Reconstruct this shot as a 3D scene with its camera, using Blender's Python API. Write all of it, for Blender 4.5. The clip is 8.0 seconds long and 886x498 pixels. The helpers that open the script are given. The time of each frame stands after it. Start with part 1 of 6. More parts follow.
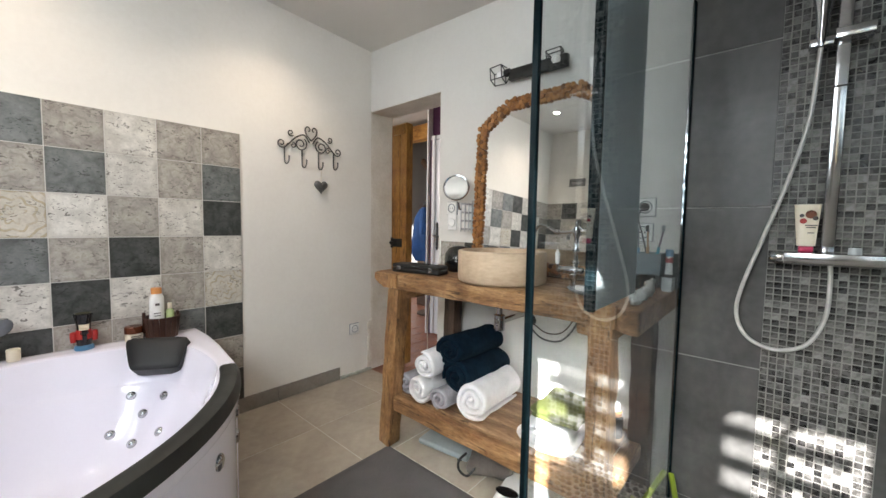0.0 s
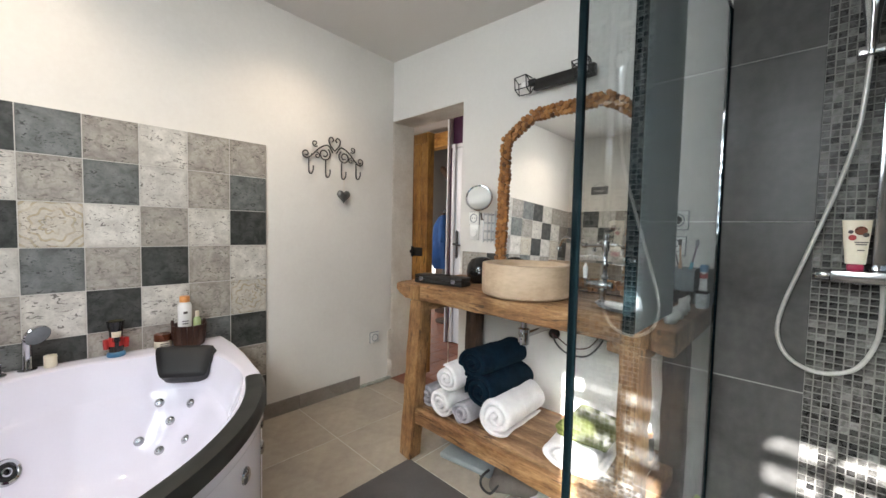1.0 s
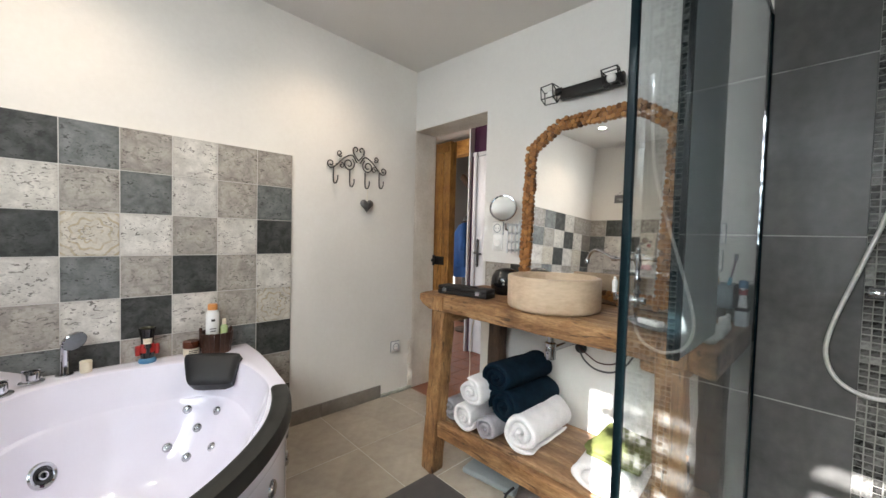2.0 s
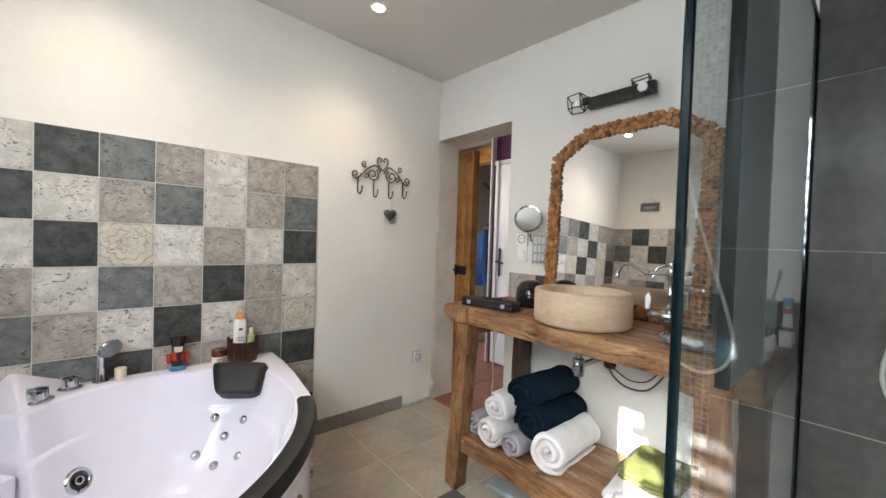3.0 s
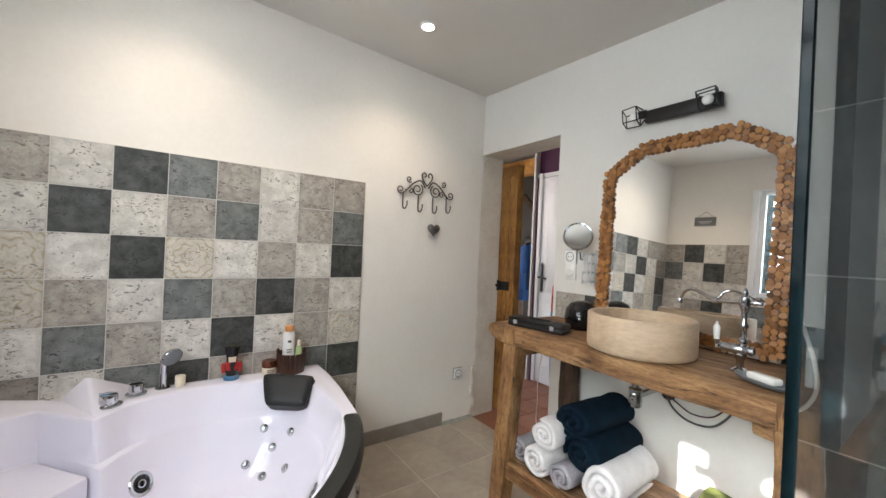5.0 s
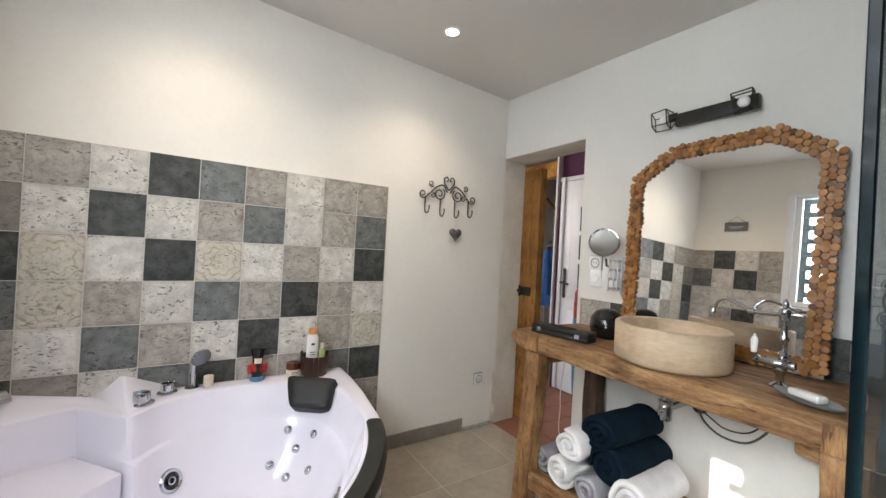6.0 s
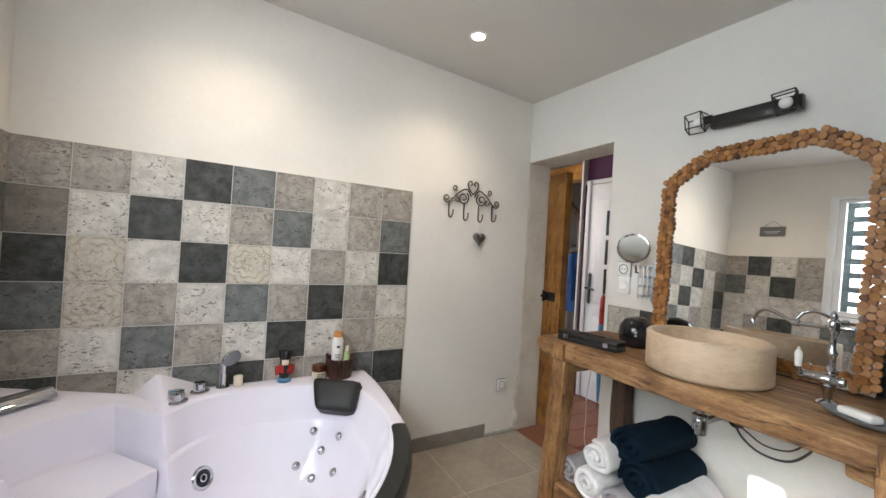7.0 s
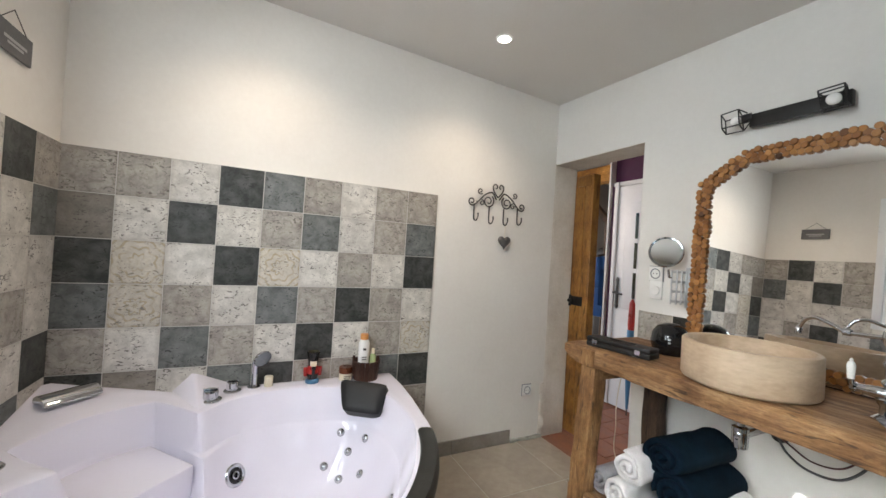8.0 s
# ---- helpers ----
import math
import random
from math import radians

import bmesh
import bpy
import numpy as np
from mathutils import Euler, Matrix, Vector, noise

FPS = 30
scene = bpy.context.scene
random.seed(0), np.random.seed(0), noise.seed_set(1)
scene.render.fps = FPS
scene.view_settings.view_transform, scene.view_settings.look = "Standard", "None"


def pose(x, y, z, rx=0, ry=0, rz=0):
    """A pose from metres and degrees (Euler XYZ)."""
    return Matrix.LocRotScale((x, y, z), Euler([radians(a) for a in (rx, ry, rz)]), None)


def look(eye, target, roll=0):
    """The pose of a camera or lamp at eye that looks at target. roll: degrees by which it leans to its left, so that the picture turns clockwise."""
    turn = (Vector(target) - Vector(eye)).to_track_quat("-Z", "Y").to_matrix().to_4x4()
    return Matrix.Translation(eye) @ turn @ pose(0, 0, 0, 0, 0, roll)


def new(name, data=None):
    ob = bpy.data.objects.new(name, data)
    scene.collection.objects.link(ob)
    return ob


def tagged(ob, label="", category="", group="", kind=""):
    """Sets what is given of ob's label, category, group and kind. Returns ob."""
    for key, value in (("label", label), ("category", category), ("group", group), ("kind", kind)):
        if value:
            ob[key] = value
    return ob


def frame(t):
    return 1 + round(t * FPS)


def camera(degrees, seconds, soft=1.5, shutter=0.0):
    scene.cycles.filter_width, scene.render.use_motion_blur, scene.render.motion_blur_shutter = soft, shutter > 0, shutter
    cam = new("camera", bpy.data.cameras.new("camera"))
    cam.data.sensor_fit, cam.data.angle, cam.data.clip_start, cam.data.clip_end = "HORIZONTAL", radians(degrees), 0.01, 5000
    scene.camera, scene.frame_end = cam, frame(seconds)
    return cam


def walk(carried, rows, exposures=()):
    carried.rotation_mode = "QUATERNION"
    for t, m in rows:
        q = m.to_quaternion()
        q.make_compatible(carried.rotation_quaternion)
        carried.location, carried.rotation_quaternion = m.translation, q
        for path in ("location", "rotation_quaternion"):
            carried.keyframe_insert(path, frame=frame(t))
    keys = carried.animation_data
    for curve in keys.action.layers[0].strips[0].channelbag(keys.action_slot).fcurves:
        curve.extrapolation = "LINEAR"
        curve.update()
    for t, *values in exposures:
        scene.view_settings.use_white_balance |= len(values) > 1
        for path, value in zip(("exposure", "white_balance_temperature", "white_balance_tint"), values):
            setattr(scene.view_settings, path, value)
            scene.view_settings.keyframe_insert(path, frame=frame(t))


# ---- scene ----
cam = camera(99.4, 8.0)
PATH = [
    (0, (2.404, -1.86, 1.174), (1.085, -0.362, 1.046), 0.9),
    (0.5, (2.385, -1.866, 1.187), (1.033, -0.396, 1.073), 1.1),
    (1, (2.365, -1.871, 1.203), (0.981, -0.43, 1.102), 1.2),
    (1.5, (2.345, -1.877, 1.214), (0.929, -0.467, 1.128), 1.4),
    (3, (2.291, -1.896, 1.252), (0.775, -0.592, 1.211), 1.8),
    (3.5, (2.277, -1.9, 1.264), (0.729, -0.635, 1.236), 2.0),
    (4, (2.261, -1.907, 1.277), (0.682, -0.679, 1.259), 2.2),
    (4.5, (2.246, -1.916, 1.286), (0.64, -0.724, 1.278), 2.4),
    (6, (2.214, -1.941, 1.305), (0.527, -0.866, 1.314), 3.1),
    (6.5, (2.203, -1.949, 1.311), (0.489, -0.919, 1.322), 3.3),
    (7, (2.196, -1.961, 1.316), (0.455, -0.977, 1.332), 3.5),
    (7.5, (2.189, -1.969, 1.32), (0.42, -1.036, 1.339), 3.6),
    (8, (2.183, -1.978, 1.32), (0.388, -1.097, 1.343), 3.6),
]
walk(cam, [(t, look(eye, target, roll)) for t, eye, target, roll in PATH], exposures=((0, 3.26), (8, 3.18)))

# ---- world, sun, lamps ----
SUN_DIR = Vector((-0.49, 1.0, -0.62)).normalized()
world = bpy.data.worlds.new("world")
scene.world = world
world.use_nodes = True
wn = world.node_tree
sky = wn.nodes.new("ShaderNodeTexSky")
sky.sky_type, sky.sun_disc = "NISHITA", False
sky.sun_elevation, sky.sun_rotation = math.asin(-SUN_DIR.z), math.atan2(-SUN_DIR.x, -SUN_DIR.y)
wn.links.new(sky.outputs["Color"], wn.nodes["Background"].inputs["Color"])
wn.nodes["Background"].inputs["Strength"].default_value = 0.029
sun = new("sun", bpy.data.lights.new("sun", "SUN"))
sun.data.energy, sun.data.angle, sun.data.color = 4.5, radians(0.53), (1.0, 0.98, 0.955)
sun.matrix_world = look(-SUN_DIR * 20, (0, 0, 0))


def area_lamp(name, m, w, h, power, colour):
    lamp = new(name, bpy.data.lights.new(name, "AREA"))
    lamp.data.shape, lamp.data.size, lamp.data.size_y = "RECTANGLE", w, h
    lamp.data.energy, lamp.data.color = power, colour
    lamp.matrix_world = m
    return lamp


# daylight of the sky in the window's opening, and an added fill lamp in the hall
area_lamp("window_daylight", look((1.72, -3.14, 2.02), (0.15, -1.75, 0.55)), 1.1, 0.9, 7.2, (0.93, 0.965, 1.0))
area_lamp("window_daylight", look((3.45, -2.85, 1.80), (2.2, -0.6, -0.6)), 1.25, 1.0, 0.5, (0.60, 0.82, 1.0))
area_lamp("hall_fill", look((-1.45, 0.42, 1.95), (0.1, 1.05, 1.15)), 0.5, 0.8, 1.3, (1.0, 0.82, 0.73))
SPOTS = ((0.473, -0.846), (0.473, -1.98))
for sx, sy in SPOTS:
    spot = new("spot_lamp", bpy.data.lights.new("spot_lamp", "SPOT"))
    spot.data.energy, spot.data.spot_size, spot.data.spot_blend = 2.5, radians(132), 0.9
    spot.data.shadow_soft_size, spot.data.color = 0.03, (1.0, 0.80, 0.61)
    spot.matrix_world = pose(sx, sy, 2.47 - 0.033 * sx - 0.04 * sy)


# ---- materials ----
def nodes_of(name, base=(0.8, 0.8, 0.8), rough=0.5, metal=0.0):
    m = bpy.data.materials.new(name)
    m.use_nodes = True
    n, l = m.node_tree.nodes, m.node_tree.links
    b = n["Principled BSDF"]
    b.inputs["Base Color"].default_value = (*base, 1)
    b.inputs["Roughness"].default_value, b.inputs["Metallic"].default_value = rough, metal
    return m, n, l, b


def ramp(n, l, src, stops):
    r = n.new("ShaderNodeValToRGB")
    e = r.color_ramp.elements
    while len(e) < len(stops):
        e.new(0.5)
    for k, (p, c) in zip(e, stops):
        k.position, k.color = p, (*c, 1)
    l.new(src, r.inputs[0])
    return r.outputs[0]


def coords(n, l, scale=(1, 1, 1), kind="Object"):
    tc, mp = n.new("ShaderNodeTexCoord"), n.new("ShaderNodeMapping")
    mp.inputs["Scale"].default_value = scale
    l.new(tc.outputs[kind], mp.inputs[0])
    return mp.outputs[0]


def noise_tex(n, l, vec, scale, detail=4, rough=0.55, distortion=0.0):
    t = n.new("ShaderNodeTexNoise")
    t.inputs["Scale"].default_value, t.inputs["Detail"].default_value = scale, detail
    t.inputs["Roughness"].default_value, t.inputs["Distortion"].default_value = rough, distortion
    l.new(vec, t.inputs["Vector"])
    return t.outputs["Fac"]


def mix(n, l, a, b, fac, mode="MIX"):
    x = n.new("ShaderNodeMixRGB")
    x.blend_type = mode
    for s, v in ((0, fac), (1, a), (2, b)):
        if isinstance(v, (int, float)):
            x.inputs[s].default_value = v
        elif isinstance(v, tuple):
            x.inputs[s].default_value = (*v, 1)
        else:
            l.new(v, x.inputs[s])
    return x.outputs[0]


def maths(n, l, op, a, b=0.0):
    x = n.new("ShaderNodeMath")
    x.operation = op
    for s, v in ((0, a), (1, b)):
        if isinstance(v, (int, float)):
            x.inputs[s].default_value = v
        else:
            l.new(v, x.inputs[s])
    return x.outputs[0]


def bump(n, l, b, height, strength=0.3, dist=0.002):
    x = n.new("ShaderNodeBump")
    x.inputs["Strength"].default_value, x.inputs["Distance"].default_value = strength, dist
    l.new(height, x.inputs["Height"])
    l.new(x.outputs[0], b.inputs["Normal"])


def mottled(name, dark, light, scale=6, fine=60, rough=(0.45, 0.65), metal=0.0, relief=0.15, dist=0.001, squash=(1, 1, 1)):
    """A surface that varies at two scales, with fine relief."""
    m, n, l, b = nodes_of(name, light, rough[0], metal)
    v = coords(n, l, squash)
    big, small = noise_tex(n, l, v, scale, 5), noise_tex(n, l, v, fine, 3)
    both = maths(n, l, "ADD", maths(n, l, "MULTIPLY", big, 0.7), maths(n, l, "MULTIPLY", small, 0.3))
    l.new(ramp(n, l, both, ((0.3, dark), (0.7, light))), b.inputs["Base Color"])
    l.new(ramp(n, l, big, ((0.3, (rough[0],) * 3), (0.7, (rough[1],) * 3))), b.inputs["Roughness"])
    bump(n, l, b, small, relief, dist)
    return m


def wood(name, dark, mid, light, along, grain=1.0, rough=0.55, varied=0.0):
    """Sawn wood whose grain runs along the named axis."""
    m, n, l, b = nodes_of(name, mid, rough)
    s = [15.0, 15.0, 15.0]
    s["xyz".index(along)] = 2.3
    v = coords(n, l, tuple(k * grain for k in s))
    fig = noise_tex(n, l, v, 1.7, 9, 0.72, 0.9)
    fine = noise_tex(n, l, v, 14.0, 5, 0.7)
    crack = noise_tex(n, l, v, 3.6, 2, 0.5, 0.5)
    patch = noise_tex(n, l, coords(n, l), 4.5, 5, 0.65)
    c = ramp(n, l, fig, ((0.27, dark), (0.45, mid), (0.68, light)))
    c = mix(n, l, c, ramp(n, l, fine, ((0.35, (0.45, 0.4, 0.36)), (0.6, (1, 1, 1)))), 0.65, "MULTIPLY")
    c = mix(n, l, c, ramp(n, l, patch, ((0.34, (0.42, 0.34, 0.28)), (0.50, (0.90, 0.88, 0.86)), (0.64, (1.16, 1.20, 1.24)))), 0.85, "MULTIPLY")
    c = mix(n, l, c, ramp(n, l, crack, ((0.33, (0.10, 0.06, 0.035)), (0.37, (1, 1, 1)))), 0.72, "MULTIPLY")
    vor = n.new("ShaderNodeTexVoronoi")
    vor.inputs["Scale"].default_value = 5.0
    l.new(coords(n, l), vor.inputs["Vector"])
    c = mix(n, l, c, ramp(n, l, vor.outputs["Distance"], ((0.03, (0.22, 0.13, 0.08)), (0.075, (1, 1, 1)))), 0.85, "MULTIPLY")
    if varied:
        info = n.new("ShaderNodeObjectInfo")
        c = mix(n, l, c, ramp(n, l, info.outputs["Random"], ((0.0, (1 - varied,) * 3), (1.0, (1, 1, 1)))), 1.0, "MULTIPLY")
    l.new(c, b.inputs["Base Color"])
    l.new(ramp(n, l, fig, ((0.3, (rough + 0.15,) * 3), (0.7, (rough - 0.05,) * 3))), b.inputs["Roughness"])
    bump(n, l, b, maths(n, l, "ADD", fig, maths(n, l, "MULTIPLY", fine, 0.6)), 0.7, 0.003)
    return m


def tile_material(name, dark, light, pattern, wear, rough=0.5):
    """Old-looking cement tile: faded ornament, worn specks and pits; each tile a little different."""
    m, n, l, b = nodes_of(name, light, rough)
    tc, info = n.new("ShaderNodeTexCoord"), n.new("ShaderNodeObjectInfo")
    shift = n.new("ShaderNodeVectorMath")
    shift.operation = "ADD"
    sh = n.new("ShaderNodeCombineXYZ")
    l.new(maths(n, l, "MULTIPLY", info.outputs["Random"], 37.0), sh.inputs[0])
    l.new(maths(n, l, "MULTIPLY", info.outputs["Random"], 91.0), sh.inputs[2])
    l.new(tc.outputs["Object"], shift.inputs[0])
    l.new(sh.outputs[0], shift.inputs[1])
    v = shift.outputs[0]
    cloud, grain = noise_tex(n, l, v, 14, 5, 0.6, 0.4), noise_tex(n, l, v, 120, 3)
    c = ramp(n, l, cloud, ((0.36, dark), (0.62, light)))
    c = mix(n, l, c, ramp(n, l, grain, ((0.3, (0.8, 0.8, 0.8)), (0.65, (1.04, 1.04, 1.04)))), 0.6, "MULTIPLY")
    height = grain
    if pattern:
        sep = n.new("ShaderNodeSeparateXYZ")
        l.new(tc.outputs["Object"], sep.inputs[0])
        a, z = sep.outputs[0], sep.outputs[2]
        rad = maths(n, l, "SQRT", maths(n, l, "ADD", maths(n, l, "MULTIPLY", a, a), maths(n, l, "MULTIPLY", z, z)))
        ang = maths(n, l, "ARCTAN2", z, a)
        petals = maths(n, l, "COSINE", maths(n, l, "MULTIPLY", ang, 8.0 if pattern == "flower" else 4.0))
        wob = maths(n, l, "MULTIPLY", noise_tex(n, l, v, 26, 4), 13.0 if pattern == "swirl" else 2.5)
        ring = maths(n, l, "SINE", maths(n, l, "ADD", maths(n, l, "ADD", maths(n, l, "MULTIPLY", rad, 190.0 if pattern == "flower" else 150.0), maths(n, l, "MULTIPLY", petals, 1.3)), wob))
        fade = ramp(n, l, noise_tex(n, l, v, 18, 4), ((0.36, (0, 0, 0)), (0.56, (1, 1, 1))))
        line = mix(n, l, (0, 0, 0), ramp(n, l, ring, ((0.35, (0, 0, 0)), (0.8, (1, 1, 1)))), fade)
        warm = (0.74, 0.66, 0.50) if pattern == "flower" else (0.56, 0.53, 0.50)
        c = mix(n, l, c, mix(n, l, c, warm, 1.0, "MULTIPLY"), maths(n, l, "MULTIPLY", line, 0.45 if pattern == "swirl" else 0.85))
        height = maths(n, l, "ADD", maths(n, l, "MULTIPLY", grain, 0.5), maths(n, l, "MULTIPLY", ring, -0.3))
    # worn dashes, lying mostly level
    mp = n.new("ShaderNodeMapping")
    mp.inputs["Scale"].default_value = (34, 34, 66)
    l.new(v, mp.inputs[0])
    dash = noise_tex(n, l, mp.outputs[0], 1.0, 2, 0.5, 1.6)
    where = noise_tex(n, l, v, 11, 2)
    speck = maths(n, l, "MULTIPLY", ramp(n, l, dash, ((0.585, (0, 0, 0)), (0.64, (1, 1, 1)))), ramp(n, l, where, ((0.40, (0, 0, 0)), (0.54, (1, 1, 1)))))
    c = mix(n, l, c, wear, maths(n, l, "MULTIPLY", speck, 0.95))
    # the printed tile face fades to a darker worn border
    pos = n.new("ShaderNodeSeparateXYZ")
    l.new(tc.outputs["Object"], pos.inputs[0])
    rim = maths(n, l, "MAXIMUM", maths(n, l, "ABSOLUTE", pos.outputs[0]), maths(n, l, "ABSOLUTE", pos.outputs[2]))
    rim = maths(n, l, "ADD", rim, maths(n, l, "MULTIPLY", maths(n, l, "SUBTRACT", cloud, 0.5), 0.03))
    c = mix(n, l, c, ramp(n, l, maths(n, l, "MULTIPLY", rim, 10.0), ((0.84, (1, 1, 1)), (1.0, (0.72, 0.70, 0.68)))), 0.6, "MULTIPLY")
    tint = ramp(n, l, info.outputs["Random"], ((0.0, (0.90, 0.90, 0.90)), (0.5, (1.0, 0.99, 0.97)), (1.0, (1.05, 1.05, 1.05))))
    c = mix(n, l, c, tint, 1.0, "MULTIPLY")
    l.new(c, b.inputs["Base Color"])
    bump(n, l, b, maths(n, l, "SUBTRACT", height, speck), 0.35, 0.0012)
    return m


PLASTER = mottled("white_plaster", (0.735, 0.70, 0.645), (0.815, 0.785, 0.73), 1.6, 45, (0.75, 0.9), relief=0.25, dist=0.0015)
# the same white plaster, darkened for the north wall that catches less light
PLASTER_B = mottled("white_plaster_dim", (0.65, 0.632, 0.60), (0.72, 0.703, 0.67), 1.2, 50, (0.7, 0.85), relief=0.2, dist=0.0015)
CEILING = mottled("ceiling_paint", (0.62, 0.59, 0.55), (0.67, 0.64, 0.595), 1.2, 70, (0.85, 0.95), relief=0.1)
RAW_PLASTER = mottled("raw_plaster", (0.54, 0.48, 0.40), (0.74, 0.695, 0.62), 5, 60, (0.85, 0.95), relief=0.6, dist=0.004)
MORTAR = mottled("mortar", (0.30, 0.31, 0.27), (0.48, 0.48, 0.43), 20, 160, (0.9, 1.0), relief=0.8, dist=0.004)
FLOOR_TILE = mottled("beige_stoneware", (0.255, 0.216, 0.172), (0.45, 0.395, 0.325), 3.2, 22, (0.32, 0.5), relief=0.08)
GROUT = mottled("pale_grout", (0.44, 0.42, 0.37), (0.62, 0.59, 0.53), 20, 150, (0.85, 0.95), relief=0.3)
TILE_GROUT = mottled("wall_grout", (0.50, 0.48, 0.44), (0.62, 0.60, 0.56), 20, 150, (0.85, 0.95), relief=0.3)
BASE_TILE = mottled("taupe_skirting", (0.20, 0.175, 0.15), (0.30, 0.27, 0.235), 8, 60, (0.4, 0.6))
DARK_TILE = mottled("anthracite_stoneware", (0.032, 0.031, 0.030), (0.105, 0.102, 0.099), 3.2, 24, (0.28, 0.5), relief=0.12)
DARK_GROUT = mottled("grey_grout", (0.24, 0.235, 0.23), (0.36, 0.35, 0.34), 30, 200, (0.85, 0.95))
MOSAIC_GROUT = mottled("mosaic_grout", (0.20, 0.195, 0.18), (0.30, 0.29, 0.27), 30, 200, (0.85, 0.95))
HALL_FLOOR = mottled("terracotta", (0.16, 0.055, 0.03), (0.30, 0.12, 0.065), 8, 50, (0.35, 0.6))
PURPLE = mottled("plum_paint", (0.055, 0.006, 0.04), (0.085, 0.012, 0.06), 3, 60, (0.6, 0.8))
WHITE_WOOD = mottled("white_lacquer", (0.74, 0.72, 0.70), (0.82, 0.80, 0.78), 5, 80, (0.3, 0.5), relief=0.1)
PVC = mottled("white_pvc", (0.78, 0.79, 0.80), (0.84, 0.85, 0.86), 5, 80, (0.25, 0.4), relief=0.05)
SHUTTER = mottled("shutter_paint", (0.035, 0.05, 0.055), (0.06, 0.08, 0.085), 9, 90, (0.5, 0.7))
ACRYLIC = mottled("white_acrylic", (0.80, 0.78, 0.88), (0.84, 0.82, 0.915), 2, 90, (0.035, 0.06), relief=0.01)
BLACK_FOAM = mottled("black_foam", (0.0035, 0.0045, 0.0055), (0.008, 0.009, 0.011), 9, 160, (0.42, 0.6), relief=0.2)
CHARCOAL = mottled("charcoal_grip", (0.007, 0.008, 0.007), (0.014, 0.016, 0.014), 6, 140, (0.38, 0.55), relief=0.15)
CHROME = mottled("chrome", (0.52, 0.53, 0.55), (0.62, 0.63, 0.65), 8, 90, (0.03, 0.06), 1.0, relief=0.005)
ARM = mottled("dull_nickel", (0.45, 0.45, 0.45), (0.58, 0.58, 0.58), 8, 90, (0.35, 0.5), 0.9, relief=0.03)
ZINC = mottled("dark_zinc", (0.10, 0.10, 0.10), (0.22, 0.22, 0.215), 20, 120, (0.35, 0.5), 0.8, relief=0.1)
# hall walls: the dimness of the hall is put into this grey
HALL_SHADED = mottled("shaded_hall_paint", (0.27, 0.26, 0.25), (0.36, 0.35, 0.335), 3, 60, (0.8, 0.9))
STEEL = mottled("brushed_steel", (0.46, 0.46, 0.47), (0.58, 0.58, 0.59), 8, 90, (0.12, 0.2), 1.0, relief=0.03)
IRON = mottled("wrought_iron", (0.045, 0.042, 0.04), (0.10, 0.095, 0.09), 30, 160, (0.45, 0.65), 0.6, relief=0.3)
BLACK_METAL = mottled("black_metal", (0.005, 0.005, 0.005), (0.011, 0.011, 0.011), 12, 150, (0.4, 0.55), relief=0.15)
BLACK_GLOSS = mottled("black_gloss", (0.006, 0.006, 0.007), (0.012, 0.012, 0.013), 9, 120, (0.05, 0.12), relief=0.02)
LEATHER = mottled("black_leatherette", (0.004, 0.004, 0.004), (0.010, 0.009, 0.009), 14, 220, (0.45, 0.65), relief=0.5)
STONE = mottled("travertine", (0.37, 0.262, 0.172), (0.62, 0.478, 0.338), 5.5, 46, (0.45, 0.65), relief=0.3, squash=(0.8, 0.8, 2.0))
MAT = mottled("grey_mat", (0.055, 0.050, 0.050), (0.10, 0.092, 0.09), 5, 240, (0.9, 1.0), relief=0.9, dist=0.004)
CERAMIC = mottled("white_ceramic", (0.80, 0.79, 0.77), (0.86, 0.85, 0.83), 6, 80, (0.08, 0.16), relief=0.01)
PLASTIC = mottled("white_plastic", (0.76, 0.755, 0.73), (0.83, 0.82, 0.80), 6, 80, (0.3, 0.42), relief=0.03)
GREY_PANEL = mottled("grey_lacquer", (0.44, 0.48, 0.50), (0.52, 0.56, 0.58), 3, 60, (0.25, 0.4), relief=0.03)
GREY_PLASTIC = mottled("grey_plastic", (0.16, 0.18, 0.20), (0.24, 0.26, 0.28), 6, 90, (0.4, 0.55))
CYAN = mottled("cyan_plastic", (0.05, 0.30, 0.42), (0.08, 0.38, 0.50), 20, 90, (0.3, 0.5))
PLUM_PLASTIC = mottled("violet_plastic", (0.14, 0.09, 0.13), (0.20, 0.13, 0.18), 20, 90, (0.3, 0.5))
WOOD_BRUSH = mottled("bamboo", (0.40, 0.24, 0.14), (0.52, 0.33, 0.20), 20, 120, (0.5, 0.7))
BIN_PLASTIC = mottled("blue_grey_plastic", (0.13, 0.17, 0.19), (0.17, 0.21, 0.235), 8, 90, (0.35, 0.5))
PALE_PLASTIC = mottled("pale_grey_plastic", (0.45, 0.48, 0.49), (0.58, 0.61, 0.62), 6, 90, (0.3, 0.45))
SCALE_GREY = mottled("blue_grey_lacquer", (0.24, 0.27, 0.28), (0.32, 0.35, 0.36), 6, 90, (0.3, 0.45))
BAG_CLOTH = mottled("taupe_cloth", (0.085, 0.072, 0.062), (0.15, 0.13, 0.115), 9, 200, (0.9, 1.0), relief=0.7, dist=0.003)
LIME = mottled("lime_plastic", (0.18, 0.26, 0.012), (0.28, 0.37, 0.025), 8, 90, (0.3, 0.45))
COAT = mottled("blue_cloth", (0.006, 0.035, 0.12), (0.02, 0.085, 0.25), 9, 160, (0.8, 0.95), relief=0.6, dist=0.004)
